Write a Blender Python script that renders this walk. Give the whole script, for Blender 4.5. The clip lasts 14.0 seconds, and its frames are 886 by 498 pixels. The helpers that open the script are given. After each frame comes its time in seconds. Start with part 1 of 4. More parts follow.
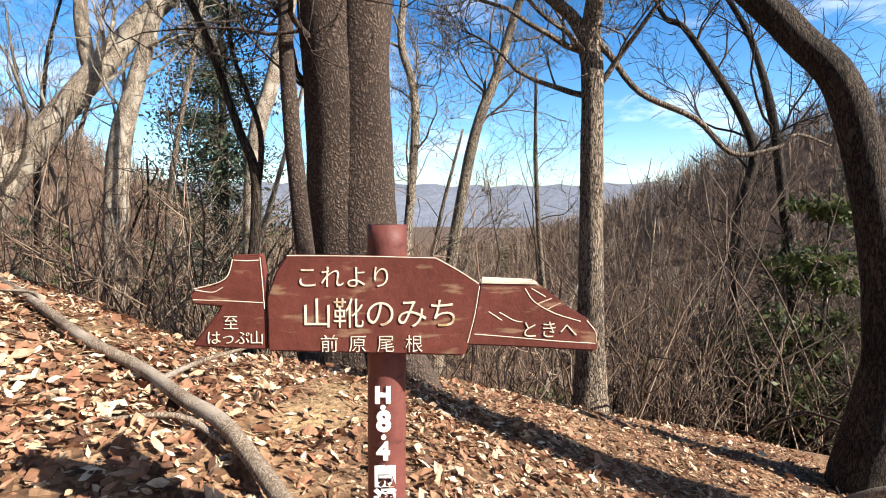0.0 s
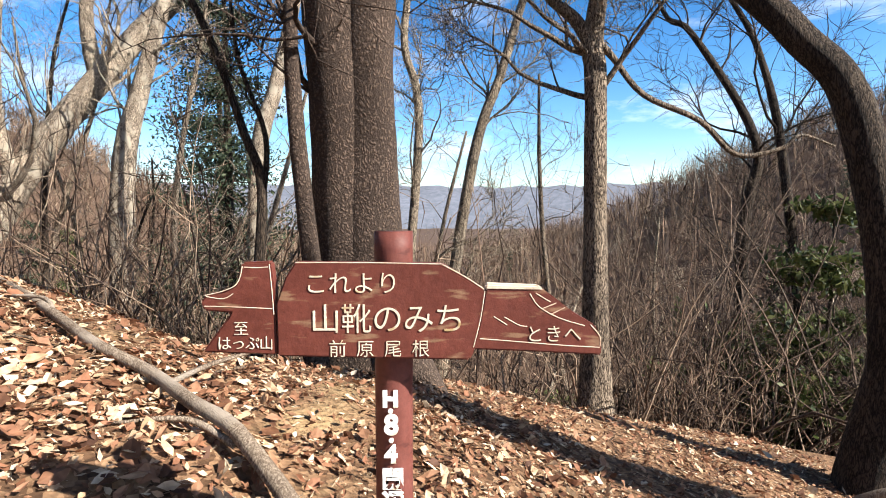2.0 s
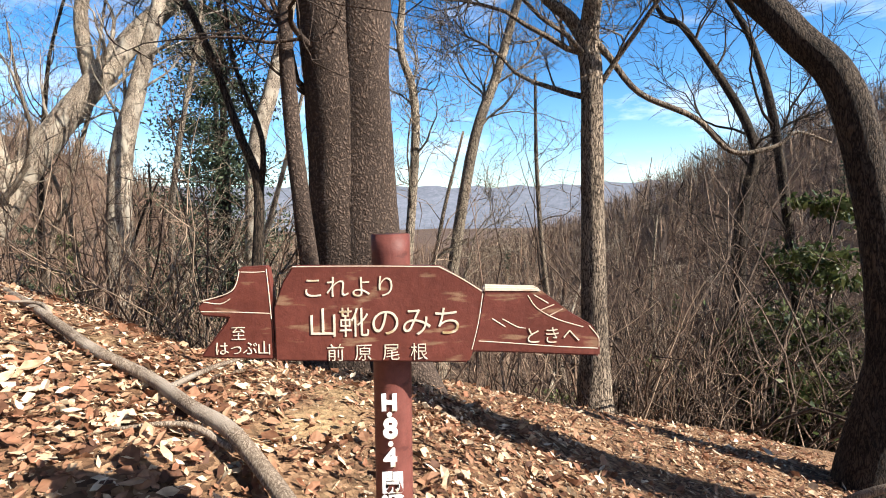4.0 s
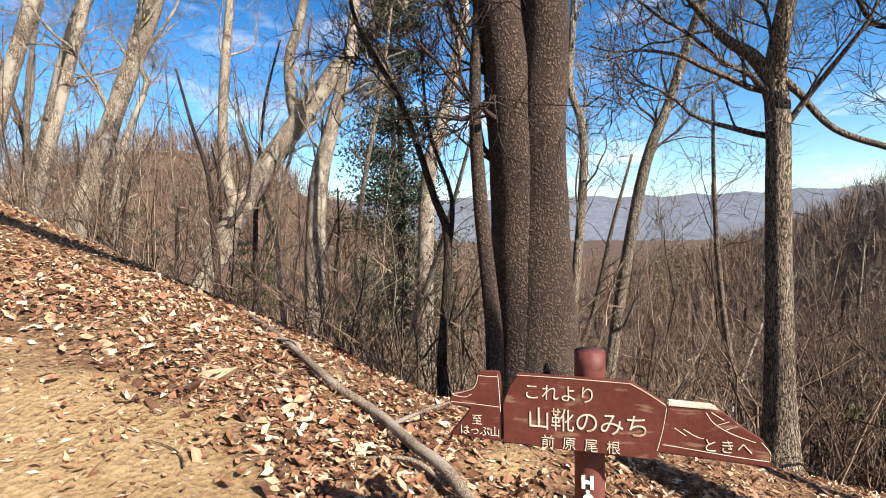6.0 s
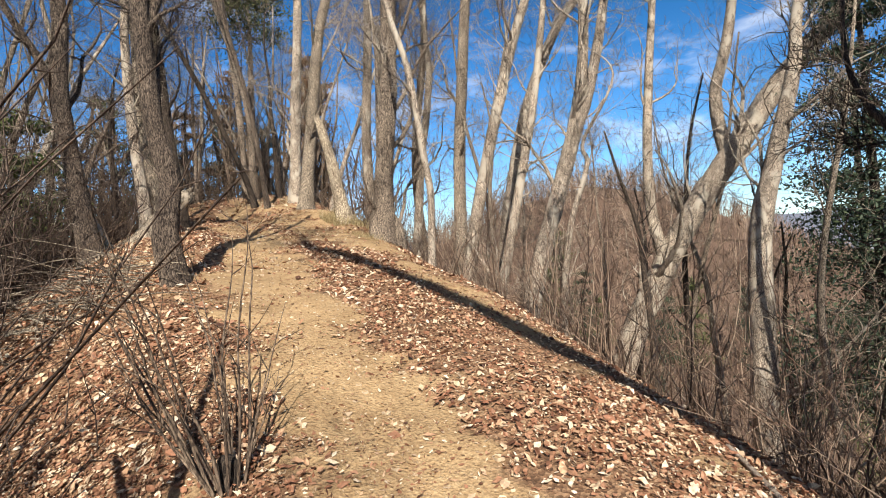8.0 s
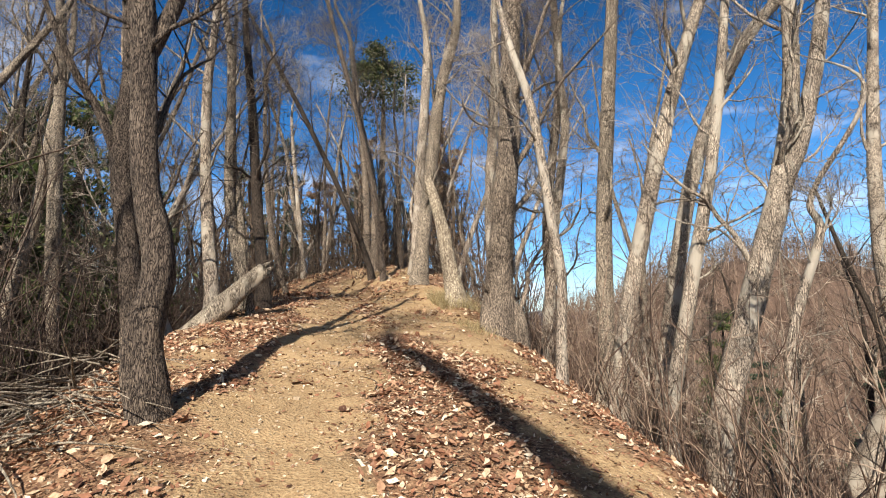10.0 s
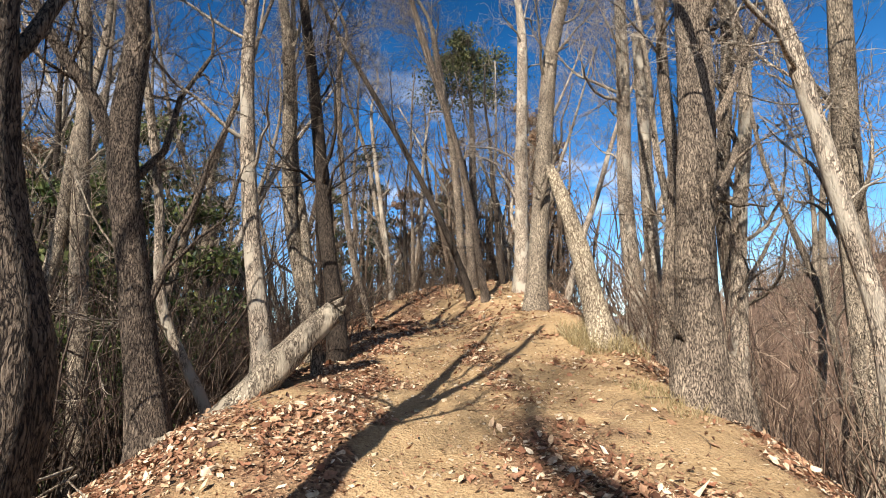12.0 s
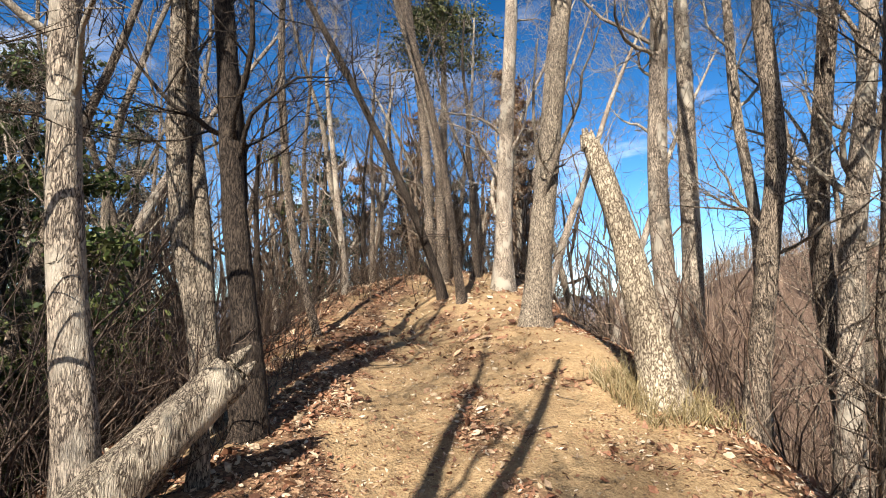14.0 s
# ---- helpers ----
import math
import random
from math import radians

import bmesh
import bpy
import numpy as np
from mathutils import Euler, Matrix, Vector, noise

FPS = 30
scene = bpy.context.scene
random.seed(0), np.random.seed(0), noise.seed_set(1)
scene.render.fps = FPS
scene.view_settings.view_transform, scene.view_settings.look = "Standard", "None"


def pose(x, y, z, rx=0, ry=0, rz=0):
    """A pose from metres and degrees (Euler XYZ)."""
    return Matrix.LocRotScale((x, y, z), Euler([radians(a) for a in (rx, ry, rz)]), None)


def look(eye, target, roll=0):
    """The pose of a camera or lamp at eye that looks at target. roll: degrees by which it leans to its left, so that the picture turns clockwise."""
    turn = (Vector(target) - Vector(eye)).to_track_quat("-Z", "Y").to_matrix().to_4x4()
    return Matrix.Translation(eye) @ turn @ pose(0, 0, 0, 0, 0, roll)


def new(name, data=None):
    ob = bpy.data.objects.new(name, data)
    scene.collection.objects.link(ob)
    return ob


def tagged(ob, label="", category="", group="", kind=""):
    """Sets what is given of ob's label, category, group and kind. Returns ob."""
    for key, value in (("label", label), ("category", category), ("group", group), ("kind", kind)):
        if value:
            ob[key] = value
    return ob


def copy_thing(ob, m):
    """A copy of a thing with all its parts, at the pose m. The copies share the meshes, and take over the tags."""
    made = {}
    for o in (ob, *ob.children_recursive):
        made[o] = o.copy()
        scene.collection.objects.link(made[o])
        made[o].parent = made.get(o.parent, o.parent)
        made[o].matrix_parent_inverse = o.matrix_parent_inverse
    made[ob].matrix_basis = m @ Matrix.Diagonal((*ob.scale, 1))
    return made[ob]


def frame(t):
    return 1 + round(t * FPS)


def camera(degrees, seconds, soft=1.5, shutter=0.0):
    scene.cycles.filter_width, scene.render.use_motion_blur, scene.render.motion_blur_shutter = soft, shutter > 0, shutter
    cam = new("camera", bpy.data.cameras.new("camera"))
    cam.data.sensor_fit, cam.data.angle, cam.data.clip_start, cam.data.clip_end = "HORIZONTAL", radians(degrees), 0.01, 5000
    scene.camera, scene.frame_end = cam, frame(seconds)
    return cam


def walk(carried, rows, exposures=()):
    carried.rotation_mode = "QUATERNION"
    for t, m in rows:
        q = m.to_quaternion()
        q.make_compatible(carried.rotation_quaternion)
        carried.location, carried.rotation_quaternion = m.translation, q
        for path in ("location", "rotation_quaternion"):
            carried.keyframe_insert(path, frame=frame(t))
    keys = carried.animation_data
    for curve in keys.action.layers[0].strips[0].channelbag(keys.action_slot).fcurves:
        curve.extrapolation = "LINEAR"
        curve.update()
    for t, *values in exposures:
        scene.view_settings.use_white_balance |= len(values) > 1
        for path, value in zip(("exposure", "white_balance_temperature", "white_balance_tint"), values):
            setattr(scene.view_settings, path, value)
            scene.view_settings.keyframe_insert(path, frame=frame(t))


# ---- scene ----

cam = camera(78.0, 14.0, soft=1.0)
METRES, EYE, TILT, LEAN, TURN = 10.0, 0.9, -3.5, 0.0, 0.0
ROWS = [
    (0.0, 0.0, 0.0, 0.0, 0.0, 0.0, -0.0),
    (0.5, 0.0001, 0.0007, 0.0002, 0.2, 0.39, -1.08),
    (1.0, 0.0001, 0.0001, -0.0, 0.25, 0.1, -0.53),
    (1.5, -0.0001, -0.0007, 0.0004, 0.35, 0.08, 0.05),
    (2.0, -0.0003, -0.0016, 0.0008, 0.42, 0.16, 0.3),
    (2.5, -0.0001, -0.0015, 0.0009, 0.02, -0.09, 1.0),
    (5.0, -0.0002, -0.0014, 0.0017, 0.77, 0.37, 0.6),
]
TURNING = [
    (5.5, -0.037, -0.045, 0.968, 5.55, -2.95, 1.6),
    (6.0, -0.058, -0.340, 1.171, 16.77, -1.91, 0.9),
    (6.5, 0.096, -0.740, 1.385, 35.75, 0.15, 0.6),
    (7.0, 0.230, -0.900, 1.740, 53.30, -1.2, 3.0),
    (7.2, 0.140, -0.870, 1.740, 54.70, -0.7, 3.2),
]
CLIMB = [
    (9.5, -0.1976, 0.0832, 0.1385, 68.85, 10.08, -1.56),
    (10.0, -0.2645, 0.1014, 0.1518, 72.83, 10.91, -2.53),
    (10.5, -0.3278, 0.1134, 0.1635, 77.4, 11.13, -2.32),
    (11.0, -0.4021, 0.1159, 0.1836, 82.51, 11.26, -2.08),
    (11.5, -0.4699, 0.11, 0.2062, 82.83, 11.34, -2.06),
    (12.0, -0.545, 0.1148, 0.2208, 82.07, 11.25, -1.76),
    (12.5, -0.6132, 0.1089, 0.2416, 80.77, 10.9, -1.52),
    (13.0, -0.6763, 0.1166, 0.2568, 79.56, 10.45, -1.85),
    (13.5, -0.7418, 0.1214, 0.2749, 78.34, 9.82, -2.29),
    (14.0, -0.8017, 0.1253, 0.2922, 77.33, 9.1, -2.77),
]


def leg(rows):
    return [(t, pose(0, 0, EYE, TILT, LEAN, TURN) @ pose(METRES * x, METRES * y, METRES * z, 90 + p, r, w)) for t, x, y, z, w, p, r in rows]


walk(cam, leg(ROWS) + [(t, pose(x, y, z, 90 + p, r, w)) for t, x, y, z, w, p, r in TURNING] + leg(CLIMB),
     exposures=[(0.0, 1.34), (5.0, 1.34), (6.5, 1.04), (9.5, 0.98), (11.0, 1.06), (14.0, 1.26)])

# ---- sky, sun, exposure ----
SUN_AZ, SUN_EL = math.atan2(0.894, -0.448), radians(35)
world = bpy.data.worlds.new("sky")
scene.world = world
world.use_nodes = True
wn, wl = world.node_tree.nodes, world.node_tree.links
sky = wn.new("ShaderNodeTexSky")
sky.sky_type, sky.sun_disc = "NISHITA", False
sky.sun_elevation, sky.sun_rotation = SUN_EL, SUN_AZ
sky.air_density, sky.dust_density, sky.ozone_density = 1.0, 0.7, 2.2
hue = wn.new("ShaderNodeHueSaturation")
hue.inputs["Saturation"].default_value = 1.42
hue.inputs["Hue"].default_value = 0.505
hue.inputs["Value"].default_value = 1.12
wl.new(sky.outputs[0], hue.inputs["Color"])
where = wn.new("ShaderNodeTexCoord")
spread = wn.new("ShaderNodeMapping")
spread.inputs["Scale"].default_value = (1.6, 1.6, 5.0)
wl.new(where.outputs["Generated"], spread.inputs[0])
puffs = wn.new("ShaderNodeTexNoise")
puffs.inputs["Scale"].default_value, puffs.inputs["Detail"].default_value, puffs.inputs["Roughness"].default_value = 2.2, 7.0, 0.6
wl.new(spread.outputs[0], puffs.inputs["Vector"])
veil = wn.new("ShaderNodeValToRGB")
veil.color_ramp.elements[0].position, veil.color_ramp.elements[1].position = 0.55, 0.78
veil.color_ramp.elements[1].color = (0.75, 0.75, 0.75, 1)
wl.new(puffs.outputs["Fac"], veil.inputs[0])
cloudy = wn.new("ShaderNodeMix")
cloudy.data_type = "RGBA"
cloudy.inputs[7].default_value = (8.6, 8.8, 9.2, 1)
wl.new(veil.outputs[0], cloudy.inputs[0])
wl.new(hue.outputs[0], cloudy.inputs[6])
# the clear winter sky pales to the horizon and deepens overhead
height = wn.new("ShaderNodeSeparateXYZ")
wl.new(where.outputs["Generated"], height.inputs[0])
deepen = wn.new("ShaderNodeMapRange")
deepen.interpolation_type = "SMOOTHSTEP"
deepen.inputs[1].default_value, deepen.inputs[2].default_value = 0.0, 0.85
deepen.inputs[3].default_value, deepen.inputs[4].default_value = 1.3, 0.30
wl.new(height.outputs[2], deepen.inputs[0])
deep = wn.new("ShaderNodeVectorMath")
deep.operation = "SCALE"
wl.new(cloudy.outputs[2], deep.inputs[0])
wl.new(deepen.outputs[0], deep.inputs["Scale"])
wl.new(deep.outputs[0], wn["Background"].inputs[0])
wn["Background"].inputs[1].default_value = 0.078
sun = new("sun", bpy.data.lights.new("sun", "SUN"))
sun.data.energy, sun.data.angle, sun.data.color = 5.0, radians(0.53), (1.0, 0.94, 0.85)
sun_from = Vector((math.sin(SUN_AZ) * math.cos(SUN_EL), math.cos(SUN_AZ) * math.cos(SUN_EL), math.sin(SUN_EL)))
sun.matrix_world = look(sun_from * 60, (0, 0, 0))


# ---- materials ----
def material(name, rough=0.85):
    m = bpy.data.materials.new(name)
    m.use_nodes = True
    nt = m.node_tree
    b = nt.nodes["Principled BSDF"]
    b.inputs["Roughness"].default_value = rough
    b.inputs["Specular IOR Level"].default_value = 0.25
    return m, nt, b


def node(nt, kind, **inputs):
    n = nt.nodes.new(kind)
    for k, v in inputs.items():
        n.inputs[k.replace("_", " ")].default_value = v
    return n


def ramp(nt, fac, stops):
    r = nt.nodes.new("ShaderNodeValToRGB")
    while len(r.color_ramp.elements) < len(stops):
        r.color_ramp.elements.new(0.5)
    for e, (p, c) in zip(r.color_ramp.elements, stops):
        e.position, e.color = p, (*c, 1)
    nt.links.new(fac, r.inputs[0])
    return r.outputs[0]


def mapped(nt, scale, coord="Object"):
    tc = nt.nodes.new("ShaderNodeTexCoord")
    mp = nt.nodes.new("ShaderNodeMapping")
    mp.inputs["Scale"].default_value = scale
    nt.links.new(tc.outputs[coord], mp.inputs[0])
    return mp.outputs[0]


def mix(nt, fac, a, b, blend="MIX"):
    m = nt.nodes.new("ShaderNodeMix")
    m.data_type, m.blend_type = "RGBA", blend
    for sock, v in ((m.inputs[0], fac), (m.inputs[6], a), (m.inputs[7], b)):
        if isinstance(v, (int, float)):
            sock.default_value = v
        elif isinstance(v, tuple):
            sock.default_value = (*v, 1)
        else:
            nt.links.new(v, sock)
    return m.outputs[2]


def bumped(nt, b, height, strength, dist):
    bp = node(nt, "ShaderNodeBump", Strength=strength, Distance=dist)
    nt.links.new(height, bp.inputs["Height"])
    nt.links.new(bp.outputs[0], b.inputs["Normal"])


def bark(name, dark, light, fissure=18.0, stretch=0.16, depth=0.02, patch=None, knob=False):
    m, nt, b = material(name, 0.92)
    v = mapped(nt, (1, 1, stretch * 1.5 if not knob else 0.8))
    warp = node(nt, "ShaderNodeTexNoise", Scale=fissure * 0.6, Detail=3.0)
    nt.links.new(v, warp.inputs["Vector"])
    add = nt.nodes.new("ShaderNodeVectorMath")
    add.operation = "MULTIPLY_ADD"
    nt.links.new(warp.outputs["Color"], add.inputs[0])
    add.inputs[1].default_value = (0.09, 0.09, 0.09)
    nt.links.new(v, add.inputs[2])
    cell = node(nt, "ShaderNodeTexVoronoi", Scale=fissure if not knob else 55.0)
    cell.feature = "DISTANCE_TO_EDGE" if not knob else "F1"
    nt.links.new(add.outputs[0], cell.inputs["Vector"])
    fine = node(nt, "ShaderNodeTexNoise", Scale=95.0, Detail=8.0, Roughness=0.8)
    nt.links.new(v, fine.inputs["Vector"])
    big = node(nt, "ShaderNodeTexNoise", Scale=2.6, Detail=4.0)
    nt.links.new(mapped(nt, (1, 1, 0.6)), big.inputs["Vector"])
    if knob:
        height = ramp(nt, cell.outputs["Distance"], [(0.0, (1, 1, 1)), (0.55, (0.1, 0.1, 0.1))])
    else:
        height = ramp(nt, cell.outputs["Distance"], [(0.0, (0, 0, 0)), (0.22, (0.75, 0.75, 0.75)), (0.6, (1, 1, 1))])
    if not knob:
        plate = node(nt, "ShaderNodeTexVoronoi", Scale=fissure * 2.1)
        plate.feature = "DISTANCE_TO_EDGE"
        nt.links.new(add.outputs[0], plate.inputs["Vector"])
        height = mix(nt, 0.4, height, ramp(nt, plate.outputs["Distance"], [(0.0, (0.1, 0.1, 0.1)), (0.3, (1, 1, 1))]))
    h = mix(nt, 0.5, height, fine.outputs["Fac"])
    mid = tuple(a * 0.5 + c * 0.5 for a, c in zip(dark, light))
    col = ramp(nt, h, [(0.2, dark), (0.5, mid), (0.8, light)] if knob else [(0.35, dark), (0.51, mid), (0.69, light)])
    tone = ramp(nt, big.outputs["Fac"], [(0.3, (0.60, 0.57, 0.55)), (0.68, (1.2, 1.17, 1.12))])
    col = mix(nt, 1.0, col, tone, "MULTIPLY")
    if patch:
        spot = node(nt, "ShaderNodeTexNoise", Scale=5.0, Detail=5.0)
        nt.links.new(mapped(nt, (1, 1, 0.5)), spot.inputs["Vector"])
        col = mix(nt, ramp(nt, spot.outputs["Fac"], [(0.52, (0, 0, 0)), (0.62, (1, 1, 1))]), col, patch)
    nt.links.new(col, b.inputs["Base Color"])
    bumped(nt, b, h, 1.0, depth * 1.6)
    return m


BARK_GREY = bark("bark_grey", (0.045, 0.034, 0.026), (0.56, 0.47, 0.36), 48, depth=0.012)
BARK_OAK = bark("bark_furrowed", (0.03, 0.021, 0.016), (0.50, 0.405, 0.31), 46, depth=0.018)
BARK_PALE = bark("bark_pale", (0.06, 0.046, 0.036), (0.62, 0.52, 0.41), 44, depth=0.01, patch=(0.40, 0.345, 0.27))
BARK_DARK = bark("bark_dark", (0.014, 0.010, 0.008), (0.115, 0.088, 0.066), 44, depth=0.012)
BARK_UMBER = bark("bark_umber", (0.016, 0.011, 0.009), (0.30, 0.235, 0.18), 46, depth=0.02)
BARK_KNOB = bark("bark_knobbly", (0.03, 0.021, 0.017), (0.20, 0.145, 0.115), 20, depth=0.014, knob=True)
DEAD_WOOD = bark("dead_wood", (0.075, 0.055, 0.04), (0.70, 0.60, 0.46), 40, stretch=0.1, depth=0.02, patch=(0.56, 0.47, 0.35))
BRANCH = bark("branch_bark", (0.13, 0.095, 0.07), (0.40, 0.33, 0.26), 60, depth=0.003, patch=(0.36, 0.30, 0.24))
SNAG_WOOD = bark("snag_wood", (0.09, 0.062, 0.04), (0.74, 0.64, 0.48), 34, stretch=0.3, depth=0.014)
TWIG = bark("twig_bark", (0.05, 0.035, 0.026), (0.24, 0.18, 0.13), 30, depth=0.004)
TWIG_DARK = bark("twig_dark", (0.045, 0.032, 0.026), (0.17, 0.125, 0.095), 30, depth=0.004)


def island_mat(name, stops, rough=0.8, noise_scale=40.0, translucent=0.0):
    m, nt, b = material(name, rough)
    g = nt.nodes.new("ShaderNodeNewGeometry")
    col = ramp(nt, g.outputs["Random Per Island"], stops)
    n = node(nt, "ShaderNodeTexNoise", Scale=noise_scale, Detail=4.0)
    nt.links.new(mapped(nt, (1, 1, 1)), n.inputs["Vector"])
    col = mix(nt, 1.0, col, ramp(nt, n.outputs["Fac"], [(0.3, (0.68, 0.66, 0.64)), (0.7, (1.15, 1.15, 1.15))]), "MULTIPLY")
    nt.links.new(col, b.inputs["Base Color"])
    if translucent:
        t = nt.nodes.new("ShaderNodeBsdfTranslucent")
        nt.links.new(col, t.inputs[0])
        s = nt.nodes.new("ShaderNodeMixShader")
        s.inputs[0].default_value = translucent
        nt.links.new(b.outputs[0], s.inputs[1])
        nt.links.new(t.outputs[0], s.inputs[2])
        nt.links.new(s.outputs[0], nt.nodes["Material Output"].inputs[0])
    return m


LITTER = island_mat("dead_leaves", [(0.0, (0.07, 0.034, 0.022)), (0.16, (0.19, 0.085, 0.045)), (0.36, (0.34, 0.185, 0.11)), (0.52, (0.28, 0.125, 0.07)), (0.68, (0.47, 0.30, 0.18)), (0.86, (0.60, 0.45, 0.30)), (1.0, (0.74, 0.63, 0.47))], 0.65, 45, 0.15)
GREEN = island_mat("evergreen_leaves", [(0.0, (0.022, 0.04, 0.012)), (0.5, (0.07, 0.095, 0.028)), (1.0, (0.16, 0.17, 0.06))], 0.5, 8, 0.2)
CONIFER = island_mat("conifer_needles", [(0.0, (0.018, 0.032, 0.02)), (0.6, (0.04, 0.06, 0.034)), (1.0, (0.08, 0.10, 0.05))], 0.6, 8, 0.15)
PINE = island_mat("pine_needles", [(0.0, (0.022, 0.034, 0.014)), (0.5, (0.075, 0.085, 0.03)), (1.0, (0.17, 0.165, 0.065))], 0.6, 8, 0.2)
BROWN_CROWN = island_mat("withered_leaves", [(0.0, (0.13, 0.07, 0.04)), (0.6, (0.22, 0.13, 0.075)), (1.0, (0.33, 0.22, 0.13))], 0.8, 8, 0.2)
REED = island_mat("dry_shoots", [(0.0, (0.05, 0.032, 0.023)), (0.5, (0.17, 0.108, 0.075)), (1.0, (0.38, 0.285, 0.205))], 0.85, 20)


def soil():
    m, nt, b = material("trail_soil", 0.95)
    at = nt.nodes.new("ShaderNodeVertexColor")
    at.layer_name = "trodden"
    sep = nt.nodes.new("ShaderNodeSeparateColor")
    nt.links.new(at.outputs[0], sep.inputs[0])
    v = mapped(nt, (1, 1, 1))
    n1 = node(nt, "ShaderNodeTexNoise", Scale=1.7, Detail=8.0, Roughness=0.6)
    n2 = node(nt, "ShaderNodeTexNoise", Scale=28.0, Detail=8.0, Roughness=0.75)
    n3 = node(nt, "ShaderNodeTexVoronoi", Scale=45.0)
    for n in (n1, n2, n3):
        nt.links.new(v, n.inputs["Vector"])
    dirt = ramp(nt, n2.outputs["Fac"], [(0.25, (0.24, 0.145, 0.075)), (0.5, (0.37, 0.255, 0.14)), (0.75, (0.52, 0.39, 0.23))])
    dirt = mix(nt, 1.0, dirt, ramp(nt, n1.outputs["Fac"], [(0.3, (0.68, 0.64, 0.58)), (0.65, (1.08, 1.06, 1.0))]), "MULTIPLY")
    mould = ramp(nt, n3.outputs["Color"], [(0.1, (0.085, 0.048, 0.028)), (0.5, (0.21, 0.122, 0.07)), (0.9, (0.40, 0.26, 0.155))])
    mould = mix(nt, 1.0, mould, ramp(nt, n1.outputs["Fac"], [(0.3, (0.7, 0.66, 0.62)), (0.7, (1.1, 1.05, 1.0))]), "MULTIPLY")
    wood = ramp(nt, n2.outputs["Fac"], [(0.3, (0.06, 0.038, 0.027)), (0.7, (0.16, 0.102, 0.07))])
    sum_ = nt.nodes.new("ShaderNodeMath")
    sum_.operation = "MULTIPLY_ADD"
    nt.links.new(n2.outputs["Fac"], sum_.inputs[0])
    sum_.inputs[1].default_value = 0.5
    nt.links.new(sep.outputs[0], sum_.inputs[2])
    edge = ramp(nt, sum_.outputs[0], [(0.50, (0, 0, 0)), (1.05, (1, 1, 1))])
    col = mix(nt, edge, mould, dirt)
    col = mix(nt, sep.outputs[1], col, wood)
    nt.links.new(col, b.inputs["Base Color"])
    bumped(nt, b, mix(nt, 0.4, n2.outputs["Fac"], n3.outputs["Distance"]), 0.9, 0.03)
    return m


SOIL = soil()

# woods of the far mountains: aerial haze mixed into the colour as blue-grey
m_, nt_, b_ = material("hazed_woodland", 1.0)
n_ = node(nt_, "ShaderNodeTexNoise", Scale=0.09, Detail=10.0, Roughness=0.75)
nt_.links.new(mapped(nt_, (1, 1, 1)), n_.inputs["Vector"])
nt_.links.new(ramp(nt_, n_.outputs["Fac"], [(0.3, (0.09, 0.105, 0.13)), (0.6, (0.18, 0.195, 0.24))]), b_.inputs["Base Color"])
HAZED_WOOD = m_


def paint(name, base, worn, chip):
    m, nt, b = material(name, 0.55)
    v = mapped(nt, (1, 1, 1))
    n1 = node(nt, "ShaderNodeTexNoise", Scale=9.0, Detail=8.0, Roughness=0.65)
    n2 = node(nt, "ShaderNodeTexNoise", Scale=60.0, Detail=6.0, Roughness=0.7)
    n3 = node(nt, "ShaderNodeTexNoise", Scale=26.0, Detail=5.0)
    nt.links.new(v, n1.inputs["Vector"]), nt.links.new(v, n2.inputs["Vector"])
    nt.links.new(mapped(nt, (0.5, 1, 2.2)), n3.inputs["Vector"])
    col = ramp(nt, n1.outputs["Fac"], [(0.3, base), (0.7, worn)])
    col = mix(nt, ramp(nt, n3.outputs["Fac"], [(0.60, (0, 0, 0)), (0.68, (1, 1, 1))]), col, chip)
    col = mix(nt, 1.0, col, ramp(nt, n2.outputs["Fac"], [(0.25, (0.75, 0.75, 0.75)), (0.7, (1.12, 1.12, 1.12))]), "MULTIPLY")
    nt.links.new(col, b.inputs["Base Color"])
    bumped(nt, b, n2.outputs["Fac"], 0.4, 0.003)
    return m


PAINT = paint("brown_paint", (0.095, 0.025, 0.017), (0.165, 0.047, 0.034), (0.25, 0.14, 0.085))
POST_PAINT = paint("post_paint", (0.12, 0.035, 0.027), (0.18, 0.062, 0.05), (0.09, 0.03, 0.024))
LETTER = paint("letter_paint", (0.66, 0.58, 0.43), (0.74, 0.68, 0.57), (0.45, 0.32, 0.16))
WHITE = paint("white_paint", (0.82, 0.80, 0.77), (0.85, 0.83, 0.80), (0.75, 0.72, 0.5))
BARE_EDGE = paint("bare_edge", (0.62, 0.48, 0.36), (0.72, 0.62, 0.50), (0.45, 0.28, 0.20))
STONE = island_mat("stones", [(0.0, (0.30, 0.22, 0.14)), (0.5, (0.46, 0.36, 0.24)), (1.0, (0.58, 0.48, 0.35))], 0.9, 30)


# ---- the lie of the land ----
def curve(x, xs, ys):
    return np.interp(x, xs, ys)


CROWN_X = [-90, -45, -30, -26, -23, -21, -18, -16, -14, -12, -10, -8, -6, -4, -3, -2, -1, 0, 1, 2, 4, 8, 20]
CROWN_Z = [-6, 2.5, 4.75, 5.15, 5.05, 4.55, 3.8, 3.58, 3.3, 2.95, 2.58, 2.08, 1.68, 1.18, 0.95, 0.68, 0.40, 0.08, -0.26, -0.46, -0.9, -2.0, -5]
RIGHT_X = [-60, -24, -22, -16, -12, -10, -8, -4, -2.8, -1, -0.3, 1, 4, 20]
RIGHT_Y = [12, 7.5, 6.8, 5.4, 4.7, 4.4, 4.0, 3.5, 3.35, 2.75, 3.6, 4.4, 4.8, 6]
